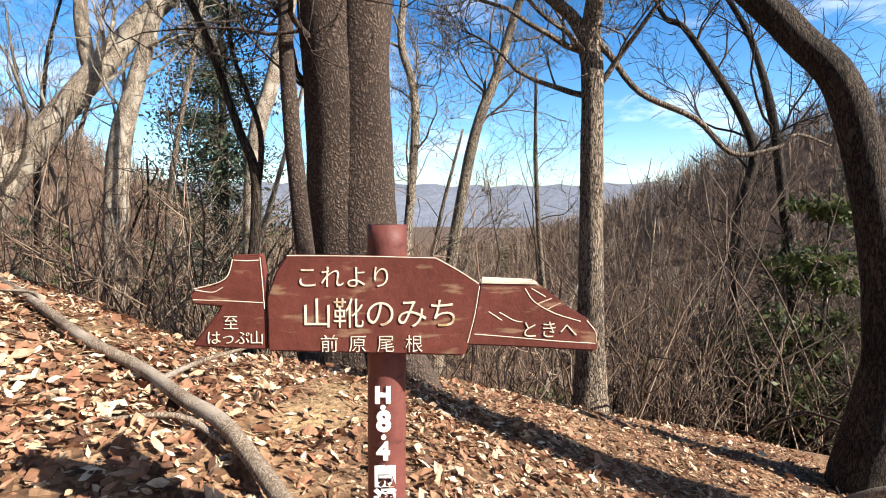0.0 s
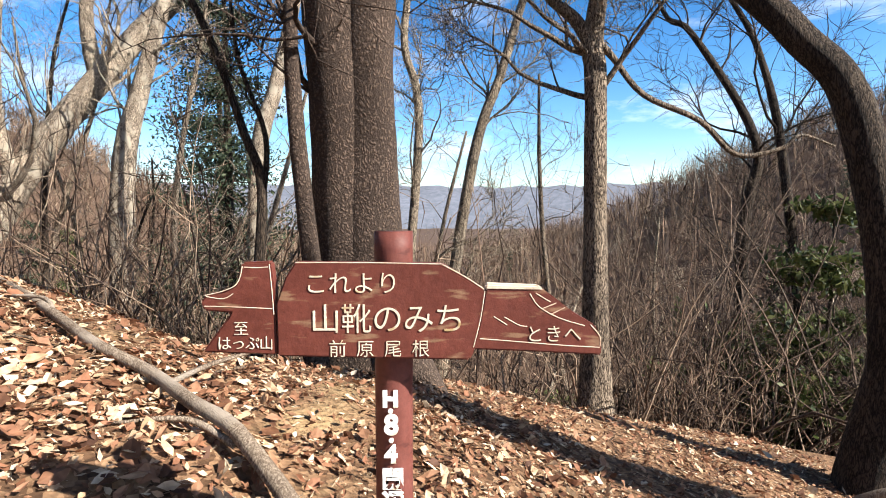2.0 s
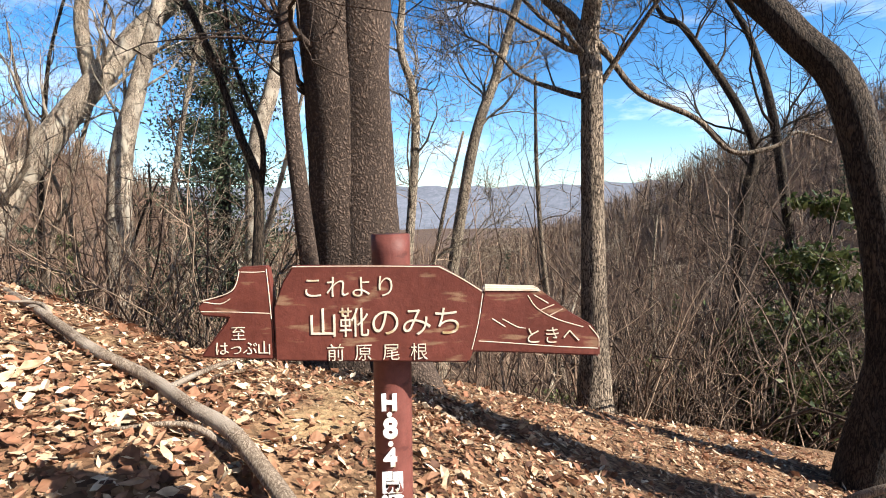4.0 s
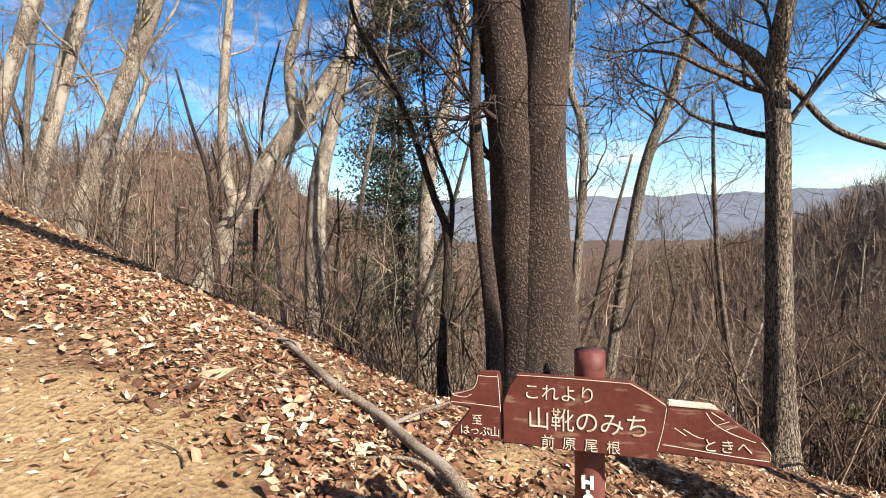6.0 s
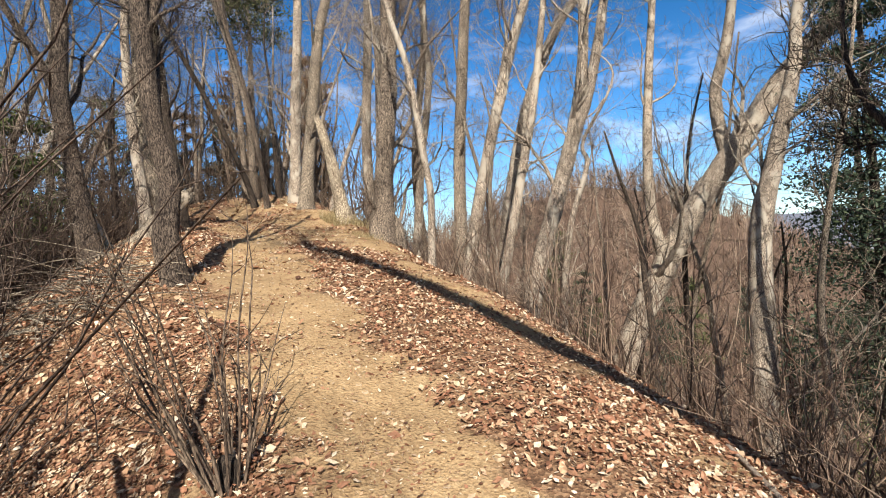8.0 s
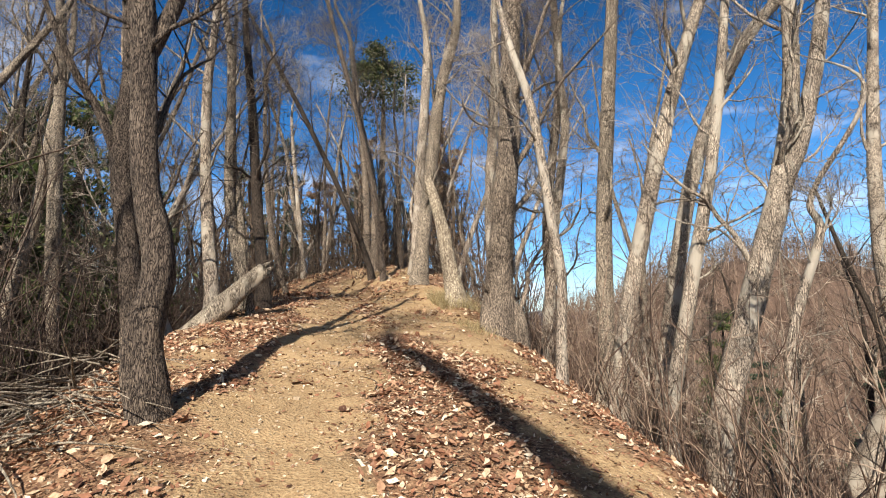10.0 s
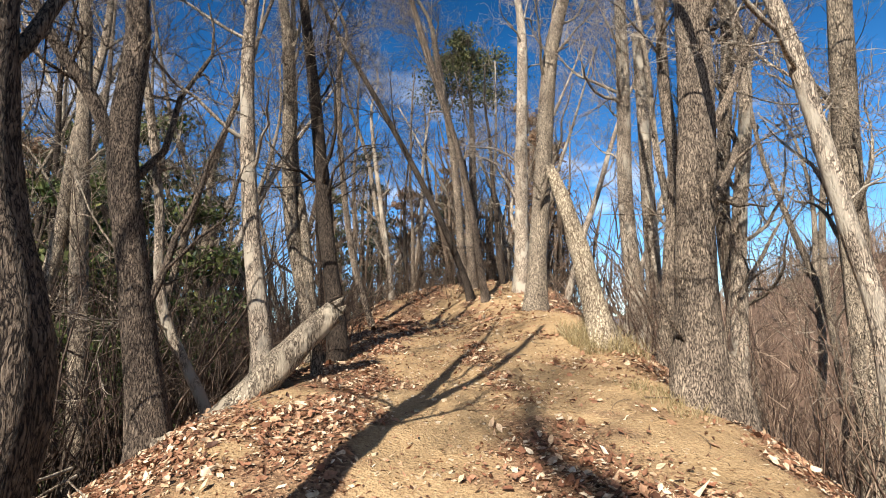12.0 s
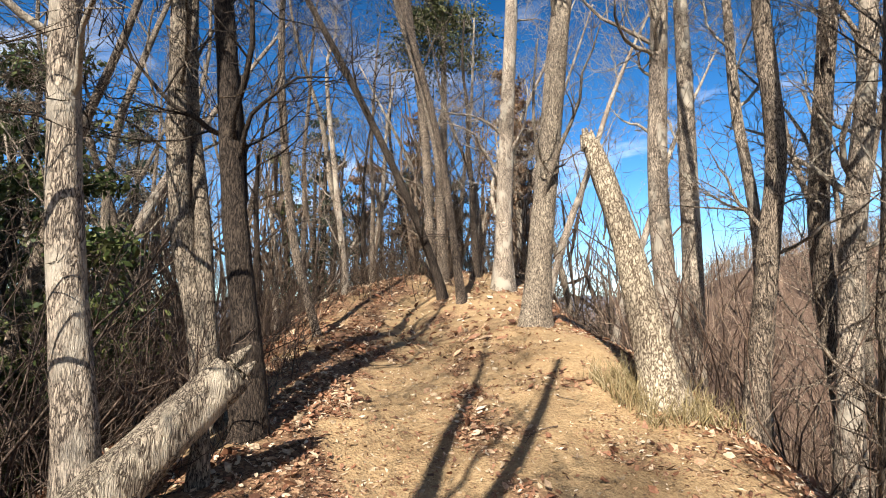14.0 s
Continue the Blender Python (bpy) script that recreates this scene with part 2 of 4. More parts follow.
LEFT_X = [-60, -24, -20, -16, -13, -12, -10, -8.5, -6.5, -4, -2, 0, 4, 20]
LEFT_Y = [6, 2.5, 1.6, 0.8, 0.4, 0.2, -0.1, -0.25, -0.1, 0.3, 0.1, -0.9, -2, -3]
TRAIL_X = [-30, -23, -21, -18, -16, -14, -12, -10, -8, -6, -4, -2, 0, 2, 5]
TRAIL_Y = [6, 4.7, 4.0, 2.9, 2.9, 2.35, 2.0, 1.95, 1.45, 1.05, 1.0, 0.75, 0.4, 2.0, 2.6]


def soft(v, s):
    return s * np.logaddexp(0, v / s)


def waves(x, y, scale, seed):
    r = np.random.RandomState(seed)
    out = 0
    for k in range(7):
        a, ph, f = r.uniform(0, 6.28), r.uniform(0, 6.28), scale * r.uniform(0.6, 1.8)
        out = out + np.sin(f * (x * math.cos(a) + y * math.sin(a)) + ph)
    return out / 7


def land(x, y):
    x, y = np.asarray(x, float), np.asarray(y, float)
    z = curve(x, CROWN_X, CROWN_Z)
    z = z - 0.10 * soft(y - 1.6, 0.3) * np.clip((x + 6) / 3, 0, 1)
    z = z + 0.30 * np.clip((y - 3.1) / 1.3, 0, 1) * np.clip((-x - 11) / 3, 0, 1)
    right = soft(y - curve(x, RIGHT_X, RIGHT_Y), 0.3)
    left = soft(curve(x, LEFT_X, LEFT_Y) - y, 0.3)
    z = z - 19 * (1 - np.exp(-0.85 * right / 19)) - 9 * (1 - np.exp(-0.72 * left / 9))
    z = z - 0.10 * np.exp(-(((y - curve(x, TRAIL_X, TRAIL_Y)) / 0.7) ** 2))
    z = z + 0.035 * waves(x, y, 3.0, 1) + 0.022 * waves(x, y, 9.0, 2) + 0.012 * waves(x, y, 26.0, 4)
    d = np.hypot(x + 6, y - 1)
    far = np.clip((d - 22) / 40, 0, 1)
    far = far * far * (3 - 2 * far)
    hills = -15 + 2.0 * waves(x, y, 0.06, 3)
    for cx, cy, h, s in ((66, 80, 27, 30), (-56, 64, 19, 22), (-45, -42, 24, 24), (15, -60, 20, 30), (-95, 10, 15, 30), (-100, 110, 24, 40), (120, 20, 30, 40), (10, 190, 8, 60)):
        hills = hills + h * np.exp(-((x - cx) ** 2 + (y - cy) ** 2) / (2 * s * s))
    return z * (1 - far) + hills * far


def trodden(x, y):
    off = np.abs(y - curve(x, TRAIL_X, TRAIL_Y) + 0.35 * waves(x, y, 1.6, 5)) / 0.62
    high = np.clip((-x - 8) / 2, 0, 1)
    side = np.abs(y - curve(x, TRAIL_X, TRAIL_Y) - 2.1 + 0.5 * high + 0.2 * waves(x, y, 1.3, 6)) / (0.45 + 0.75 * high)
    lower = np.clip((-x - 3.5) / 1.5, 0, 1) * (0.75 + 0.3 * high)
    upper = np.clip((0.4 - x) / 0.8, 0, 1)
    verge = 0.55 - np.abs(y - curve(x, LEFT_X, LEFT_Y) - 0.5) / 0.8
    return np.clip(np.maximum(np.maximum(1.25 - off ** 2, (1 - side ** 2) * lower), verge * np.clip((-x - 4.5) / 1.5, 0, 1)) + 0.75 * waves(x, y, 4, 7) + 0.6 * waves(x, y, 11, 8), 0, 1) * upper


def mesh_from(name, verts, faces, mat, smooth=True):
    me = bpy.data.meshes.new(name)
    me.from_pydata(verts.tolist() if hasattr(verts, "tolist") else verts, [], faces.tolist() if hasattr(faces, "tolist") else faces)
    me.materials.append(mat)
    if smooth:
        me.shade_smooth()
    return me


def axis(lo, hi, step, reach, grow=1.16):
    mid = list(np.arange(lo, hi + 1e-6, step))
    out, s, v = [], step, hi
    while v < reach:
        s *= grow
        v += s
        out.append(v)
    neg, s, v = [], step, lo
    while v > -reach:
        s *= grow
        v -= s
        neg.append(v)
    return np.array(neg[::-1] + mid + out)


gx, gy = axis(-17, 3, 0.07, 1600), axis(-2.5, 6.5, 0.06, 1600)
X, Y = np.meshgrid(gx, gy)
Z = land(X, Y)
nx, ny = len(gx), len(gy)
idx = np.arange(nx * ny).reshape(ny, nx)
quads = np.stack([idx[:-1, :-1], idx[:-1, 1:], idx[1:, 1:], idx[1:, :-1]], -1).reshape(-1, 4)
ground_me = mesh_from("ground", np.stack([X, Y, Z], -1).reshape(-1, 3), quads, SOIL)
layer = ground_me.color_attributes.new("trodden", "FLOAT_COLOR", "POINT")
wild = np.clip((np.hypot(X + 6, Y - 1.5) - 14) / 14, 0, 1)
rgba = np.stack([trodden(X, Y), wild, np.zeros_like(X), np.ones_like(X)], -1).reshape(-1)
layer.data.foreach_set("color", rgba.astype(np.float32))
ground = tagged(new("ground", ground_me), "brown hillside ridge with a trodden yellow dirt trail", "ground", kind="structure")


# far mountains that close the horizon, their distance haze put into the colour
def mountains(name, dist, height, seed, start, end):
    a = np.linspace(start, end, 260)
    n = sum(np.sin(a * f + seed * 1.7 * f) / f ** 0.8 for f in (5, 9, 17, 31, 57, 101)) / 2.2
    rows = []
    for k, (hh, dd) in enumerate(((-0.9, -0.22), (0.05, -0.12), (0.55, -0.05), (1.0, 0.0), (0.5, 0.06), (-0.9, 0.2))):
        wob = 0.12 * np.sin(a * 43 * (k + 1) + k) * (0.3 + abs(hh))
        z = height * (hh * (1 + 0.32 * n) + wob * 0.3)
        r = dist * (1 + dd)
        rows.append(np.stack([np.sin(a) * r, np.cos(a) * r, z], -1))
    v = np.concatenate(rows)
    m = len(a)
    i = np.arange(m - 1)
    q = np.concatenate([np.stack([k * m + i, k * m + i + 1, (k + 1) * m + i + 1, (k + 1) * m + i], -1) for k in range(5)])
    return tagged(new(name, mesh_from(name, v, q, HAZED_WOOD)), "wooded mountains on the horizon with blue-grey haze in their colour", "mountains", kind="structure")


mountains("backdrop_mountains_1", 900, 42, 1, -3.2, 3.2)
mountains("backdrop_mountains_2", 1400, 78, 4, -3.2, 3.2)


# ---- tubes and trees ----
def part(name, me, parent, label=""):
    ob = new(name, me)
    ob.parent = parent
    if label:
        ob["label"] = label
    return ob


class Soup:
    def __init__(self):
        self.v, self.f, self.n = [], [], 0

    def add(self, v, f):
        self.v.append(v)
        self.f.append(f + self.n)
        self.n += len(v)

    def mesh(self, name, mat, smooth=True):
        return mesh_from(name, np.concatenate(self.v), np.concatenate(self.f), mat, smooth)


def spline(pts, per):
    p = np.array(pts, float)
    if len(p) == 2:
        t = np.linspace(0, 1, per + 1)[:, None]
        return p[0] * (1 - t) + p[1] * t
    q = np.vstack([2 * p[0] - p[1], p, 2 * p[-1] - p[-2]])
    out = []
    for i in range(1, len(q) - 2):
        t = np.linspace(0, 1, per, endpoint=False)[:, None]
        a, b, c, d = q[i - 1:i + 3]
        out.append(0.5 * (2 * b + (c - a) * t + (2 * a - 5 * b + 4 * c - d) * t ** 2 + (3 * b - a - 3 * c + d) * t ** 3))
    out.append(p[-1:])
    return np.concatenate(out)


def tube(soup, pts, sides=6, per=3, lumps=0.0, seed=0, raw=False, cap=True):
    """A tapering round limb through points of x, y, z and radius."""
    s = np.array(pts, float) if raw else spline(pts, per)
    c, r = s[:, :3], np.maximum(s[:, 3], 0.0008)
    d = np.gradient(c, axis=0)
    d /= np.linalg.norm(d, axis=1)[:, None] + 1e-9
    ref = np.array([0.0, 0.0, 1.0]) if abs(d[0, 2]) < 0.8 else np.array([1.0, 0.0, 0.0])
    u = np.cross(d, ref)
    u /= np.linalg.norm(u, axis=1)[:, None] + 1e-9
    w = np.cross(d, u)
    a = np.arange(sides) * 2 * math.pi / sides
    rad = r[:, None] * np.ones((1, sides))
    if lumps:
        h = np.cumsum(np.r_[0, np.linalg.norm(np.diff(c, axis=0), axis=1)])[:, None]
        rad = rad * (1 + lumps * (np.sin(3 * a + 1.7 * h + seed) * 0.4 + np.sin(5 * a - 3.1 * h + 2 * seed) * 0.3 + np.sin(2 * a + 7 * h + seed) * 0.3 + 0.35 * np.sin(9 * a + 13 * h)))
    v = (c[:, None, :] + rad[..., None] * (np.cos(a)[None, :, None] * u[:, None, :] + np.sin(a)[None, :, None] * w[:, None, :])).reshape(-1, 3)
    m = len(c)
    i, j = np.meshgrid(np.arange(m - 1), np.arange(sides), indexing="ij")
    k = (j + 1) % sides
    f = np.stack([i * sides + j, i * sides + k, (i + 1) * sides + k, (i + 1) * sides + j], -1).reshape(-1, 4)
    if cap:
        v = np.vstack([v, c[-1] + d[-1] * r[-1] * 0.3])
        tip = len(v) - 1
        base = (m - 1) * sides
        top = np.array([[base + q, base + (q + 1) % sides, tip, tip] for q in range(sides)])
        f = np.vstack([f, top])
    soup.add(v, f)


def clean(me):
    me.validate(clean_customdata=False)
    return me


def wander(rng, p, d, length, r, steps, curl, up):
    """A crooked shoot: points of x, y, z and radius."""
    out = [(*p, r)]
    p, d = np.array(p, float), np.array(d, float)
    for k in range(steps):
        d = d + rng.normal(0, curl, 3) + np.array([0, 0, up])
        d /= np.linalg.norm(d)
        p = p + d * length / steps
        out.append((*p, r * (1 - 0.8 * (k + 1) / steps)))
    return out


def bundle(soup, lines, sides):
    """Many thin limbs at once: lines is limbs x points x (x, y, z, radius)."""
    n, k, _ = lines.shape
    c, r = lines[..., :3], np.maximum(lines[..., 3], 0.0009)
    d = np.gradient(c, axis=1)
    d /= np.linalg.norm(d, axis=2)[..., None] + 1e-9
    flat = np.abs(d[:, :1, 2:3]) < 0.75
    ref = np.where(flat, np.array([0.0, 0.0, 1.0]), np.array([1.0, 0.0, 0.0]))
    u = np.cross(d, np.broadcast_to(ref, d.shape))
    u /= np.linalg.norm(u, axis=2)[..., None] + 1e-9
    w = np.cross(d, u)
    a = np.arange(sides) * 2 * math.pi / sides
    v = c[:, :, None] + r[:, :, None, None] * (np.cos(a)[:, None] * u[:, :, None] + np.sin(a)[:, None] * w[:, :, None])
    i, j = np.meshgrid(np.arange(k - 1), np.arange(sides), indexing="ij")
    q = (j + 1) % sides
    f = np.stack([i * sides + j, i * sides + q, (i + 1) * sides + q, (i + 1) * sides + j], -1).reshape(-1, 4)
    f = (f[None] + (np.arange(n) * k * sides)[:, None, None]).reshape(-1, 4)
    soup.add(v.reshape(-1, 3), f)


def grow(rng, parents, per, start, length, steps, spread=0.9, up=0.08, curl=0.2, share=0.5, end=0.98):
    """Side shoots along limbs: for each parent limb, per crooked children."""
    m, k, _ = parents.shape
    p = np.repeat(parents, per, axis=0)
    n = m * per
    t = rng.uniform(start, end, n)
    s = t * (k - 1)
    i = np.minimum(s.astype(int), k - 2)
    row = np.arange(n)
    q = p[row, i] + (p[row, i + 1] - p[row, i]) * (s - i)[:, None]
    d = p[row, i + 1, :3] - p[row, i, :3]
    d /= np.linalg.norm(d, axis=1)[:, None] + 1e-9
    side = rng.normal(0, 1, (n, 3))
    side -= d * (side * d).sum(1)[:, None]
    side /= np.linalg.norm(side, axis=1)[:, None] + 1e-9
    go = d * rng.uniform(0.35, 1.0, (n, 1)) + side * spread + np.array([0, 0, 0.2])
    go /= np.linalg.norm(go, axis=1)[:, None]
    ln = length * rng.uniform(0.45, 1.3, n) * (1.15 - 0.6 * t)
    r = np.minimum(np.maximum(q[:, 3] * rng.uniform(0.8, 1.2, n) * share, 0.0045), ln * 0.02)
    out = np.zeros((n, steps + 1, 4))
    out[:, 0, :3], out[:, 0, 3] = q[:, :3], r
    pos = q[:, :3].copy()
    for g in range(steps):
        go = go + rng.normal(0, curl, (n, 3)) + np.array([0, 0, up])
        go /= np.linalg.norm(go, axis=1)[:, None]
        pos = pos + go * (ln / steps)[:, None]
        out[:, g + 1, :3], out[:, g + 1, 3] = pos, r * (1 - 0.82 * (g + 1) / steps)
    return out


def crown(soup, rng, line, limbs, start, length, density=1.0, fine=2, apart=None):
    """All the bare branchwork of a trunk, down to fine twigs. apart takes each main limb by itself."""
    s = spline(line, 5)[None]
    a = grow(rng, s, limbs, start, length, 8, 0.85, 0.07, 0.22, 0.3)
    if apart:
        for one in a:
            apart(one[None])
    else:
        bundle(soup, a, 5)
    b = grow(rng, a, max(3, int(7 * density)), 0.12, length * 0.5, 6, 0.9, 0.06, 0.22, 0.5)
    bundle(soup, b, 4 if fine > 1 else 3)
    c = grow(rng, b, max(2, int(5 * density)), 0.1, length * 0.28, 4, 0.9, 0.05, 0.22, 0.5)
    bundle(soup, c, 3)
    if fine:
        bundle(soup, grow(rng, c, fine, 0.15, length * 0.16, 3, 0.9, 0.05, 0.18, 0.7), 3)


def bare_tree(name, trunk, mat, seed, label, limbs=7, limb_len=2.6, extra=5.0, start=0.55, stems=(), flare=1.6, group="bare trees", lumps=0.07, twig=None, level=2):
    """A leafless tree: a trunk through points of x, y, z and radius, carried on upwards, with limbs and twigs."""
    rng = np.random.RandomState(seed)
    base = np.array(trunk[0])
    gz = float(land(base[0], base[1]))
    root = new(name)
    root.location = (base[0], base[1], gz)
    off = np.array([base[0], base[1], gz, 0])
    pts = [np.array(p) for p in trunk]
    low = np.array([base[0], base[1], min(gz, base[2]) - 0.25, base[3] * flare])
    if base[2] > gz + 0.4:
        mid = base * 1.0
        mid[2] = gz + 0.22
        mid[3] = base[3] * 1.08
        pts = [low, mid] + pts
    else:
        knee = base + (pts[1] - base) * 0.22
        knee[3] = base[3] * 1.0
        pts = [low, knee] + pts[1:]
    d = pts[-1][:3] - pts[-2][:3]
    d = d / np.linalg.norm(d)
    top = [pts[-1] + np.array([*(d * extra * k / 3 + rng.normal(0, 0.13, 3) * k), 0]) for k in (1, 2, 3)]
    for k, q in enumerate(top):
        q[2] = pts[-1][2] + abs(q[2] - pts[-1][2]) + 0.1 * k
        q[3] = pts[-1][3] * (0.72, 0.42, 0.12)[k]
    line = [p - off for p in pts + top]
    s = Soup()
    tube(s, line, 18 if base[3] > 0.1 else 12, 6, lumps, seed)
    part("trunk", s.mesh("trunk", mat), root)
    for stem in stems:
        s = Soup()
        tube(s, [np.array(p) - off for p in stem], 10, 5, lumps, seed + 3)
        part("stem", s.mesh("stem", mat), root)
    s = Soup()

    def limb(one):
        q = Soup()
        bundle(q, one, 7)
        part("limb", q.mesh("limb", mat), root)

    crown(s, rng, line, limbs + 6 if seed > 15 else limbs, start * 0.5 if seed > 15 else max(start, 0.55), limb_len * 0.95, fine=3, apart=limb)
    for stem in [q for q in stems if q[-1][2] > q[0][2]]:
        crown(s, rng, [np.array(p) - off for p in stem], 4, 0.4, limb_len * 0.7, 0.8)
    part("twig_mass", s.mesh("twig_mass", twig or mat), root)["kind"] = "stuff"
    return tagged(root, label, "tree", group)


GREY_LABEL = "leafless tree with rough grey-brown bark on the ridge"


# the trees beside the trail
bare_tree("tree", [(-0.48, 3.48, -0.09, 0.29), (-0.49, 3.42, 0.48, 0.235), (-0.485, 3.36, 1.01, 0.195), (-0.475, 3.25, 1.6, 0.165), (-0.43, 3.12, 2.2, 0.15), (-0.36, 2.95, 3.2, 0.14)], BARK_KNOB, 11,
          "thick knobbly dark-barked tree with a fused second stem behind the signpost", 6, 2.4, 5, 0.6, [[(-0.60, 3.40, -0.2, 0.22), (-0.63, 3.36, 0.6, 0.185), (-0.64, 3.28, 1.2, 0.165), (-0.64, 3.17, 1.7, 0.16), (-0.66, 3.06, 2.3, 0.16), (-0.78, 2.9, 3.3, 0.13), (-1.0, 2.7, 6, 0.05)], [(-0.42, 3.34, 0.34, 0.13), (-0.24, 3.2, 0.08, 0.12), (-0.08, 3.08, -0.12, 0.085), (0.06, 3.0, -0.30, 0.05)]], 1.3, lumps=0.06)
bare_tree("tree", [(-0.74, 3.02, 0.2, 0.058), (-0.75, 3.01, 0.59, 0.054), (-0.8, 3.0, 1.15, 0.048), (-0.83, 2.99, 1.6, 0.043), (-0.84, 2.99, 2.05, 0.038)], BARK_KNOB, 12, "slim dark-barked young tree beside the thick trunk", 5, 1.4, 3.5, 0.6)
bare_tree("tree", [(-1.16, 3.25, 0.3, 0.034), (-1.12, 3.3, 1.08, 0.03), (-1.22, 3.3, 1.42, 0.026), (-1.35, 3.3, 1.82, 0.022), (-1.49, 3.3, 2.16, 0.022)], BARK_DARK, 13, "thin crooked dark sapling at the slope's edge", 5, 1.2, 2.2, 0.3, [[(-1.12, 3.3, 1.0, 0.02), (-1.09, 3.3, 1.4, 0.016), (-1.25, 3.3, 1.9, 0.012), (-1.3, 3.3, 2.6, 0.006)]])
bare_tree("tree", [(1.22, 4.44, -0.77, 0.14), (1.21, 4.44, 0.12, 0.105), (1.2, 4.44, 1.27, 0.09), (1.19, 4.44, 2.03, 0.088), (1.17, 4.45, 2.34, 0.08)], BARK_OAK, 64, "grey tree with a swollen fork standing at the slope's edge", 4, 2.4, 2.6, 0.9,
          [[(1.18, 4.44, 2.24, 0.06), (1.02, 4.44, 2.48, 0.05), (0.8, 4.44, 2.66, 0.038), (0.5, 4.5, 3.1, 0.02)], [(1.2, 4.44, 2.3, 0.04), (1.33, 4.44, 2.17, 0.027), (1.56, 4.4, 1.87, 0.024), (2.0, 4.38, 1.66, 0.022), (2.28, 4.36, 1.39, 0.02), (2.58, 4.3, 1.42, 0.016), (2.72, 4.25, 1.52, 0.013), (2.95, 4.2, 1.43, 0.008)]])
bare_tree("tree", [(2.46, 3.07, -0.56, 0.17), (2.50, 3.04, 0.14, 0.115), (2.45, 3.09, 0.84, 0.105), (2.32, 3.19, 1.59, 0.1), (2.12, 3.33, 1.95, 0.092), (1.88, 3.5, 2.31, 0.085)], BARK_DARK, 15, "dark bent tree trunk curving over the trail", 5, 2.4, 3.5, 0.6)
bare_tree("tree", [(-11.01, 11.92, -0.96, 0.365), (-9.81, 12.96, 2.25, 0.324), (-8.53, 14.09, 4.78, 0.297), (-7.41, 14.99, 6.67, 0.257), (-6.06, 16.04, 8.44, 0.216)], BARK_PALE, 16, "large pale tree leaning far out over the slope", 9, 4.2, 6, 0.4,
          [[(-10.04, 12.77, 1.58, 0.202), (-10.26, 12.52, 3.38, 0.149), (-10.11, 12.59, 6.38, 0.122), (-9.66, 12.89, 10.88, 0.068)], [(-8.76, 13.90, 4.29, 0.202), (-8.91, 13.79, 6.12, 0.162), (-8.46, 13.94, 7.88, 0.135), (-7.86, 14.24, 12.38, 0.068)]])
bare_tree("tree", [(-7.2, 0.30, 1.75, 0.16), (-7.2, 0.20, 2.4, 0.135), (-7.2, 0.27, 3.0, 0.115), (-7.2, 0.12, 3.7, 0.10), (-7.18, 0.02, 4.98, 0.09)], BARK_UMBER, 21, "furrowed brown tree with a hollow at its foot beside the trail", 5, 2.4, 5, 0.7, [[(-7.19, 0.05, 4.6, 0.07), (-7.3, 0.25, 5.3, 0.065), (-7.2, 0.5, 6.3, 0.06), (-7.1, 0.7, 8.5, 0.04)]], flare=1.3, lumps=0.12)
bare_tree("tree", [(-10.7, -0.53, 2.2, 0.18), (-10.62, -0.74, 3.62, 0.135), (-10.55, -0.91, 4.93, 0.13), (-10.57, -0.87, 6.15, 0.11)], BARK_UMBER, 22, "dark furrowed tree forking above the leafy bank", 6, 2.4, 4, 0.5, [[(-10.55, -0.91, 4.8, 0.075), (-10.41, -1.16, 5.4, 0.06), (-10.2, -1.5, 6.0, 0.045), (-9.9, -2.1, 7.5, 0.02)]])
bare_tree("tree", [(-11.44, -0.2, 2.3, 0.06), (-11.3, -0.74, 3.57, 0.052), (-11.27, -0.83, 4.68, 0.046), (-11.22, -1.01, 5.9, 0.04)], BARK_PALE, 23, "thin pale crooked tree on the bank", 5, 1.6, 3, 0.5)
bare_tree("tree", [(-13.3, -2.32, 1.6, 0.12), (-13.2, -2.52, 4.99, 0.11), (-13.14, -2.65, 7.79, 0.08)], BARK_GREY, 24, GREY_LABEL, 6, 2.4, 4, 0.4)
bare_tree("tree", [(-11.25, 0.28, 2.8, 0.11), (-11.2, 0.10, 4.51, 0.085), (-11.15, 0.02, 6.25, 0.07)], BARK_PALE, 25, "straight pale tree with peeling bark beside the trail", 5, 2.2, 5, 0.6, twig=BARK_GREY)
bare_tree("tree", [(-12.7, 0.62, 3.2, 0.11), (-12.65, 0.30, 5.0, 0.09), (-12.6, 0.2, 7.6, 0.07)], BARK_GREY, 26, "grey tree with a forked pale stem on the bank", 6, 2.2, 5, 0.5, [[(-12.62, 0.66, 3.0, 0.08), (-12.65, 0.50, 4.6, 0.065), (-12.9, 0.3, 6.0, 0.05), (-13.1, 0.2, 9.0, 0.03)]])
bare_tree("tree", [(-12.38, 0.95, 3.3, 0.11), (-12.31, 0.78, 4.74, 0.09), (-12.28, 0.64, 6.33, 0.076)], BARK_DARK, 27, "dark straight tree close behind the pale ones", 5, 2.2, 5, 0.5)
bare_tree("tree", [(-15.5, 4.46, 3.75, 0.21), (-15.42, 4.67, 5.66, 0.17), (-15.27, 5.02, 8.79, 0.15)], BARK_GREY, 28, "tall grey-barked tree standing beside the trail", 7, 3.0, 6, 0.5)
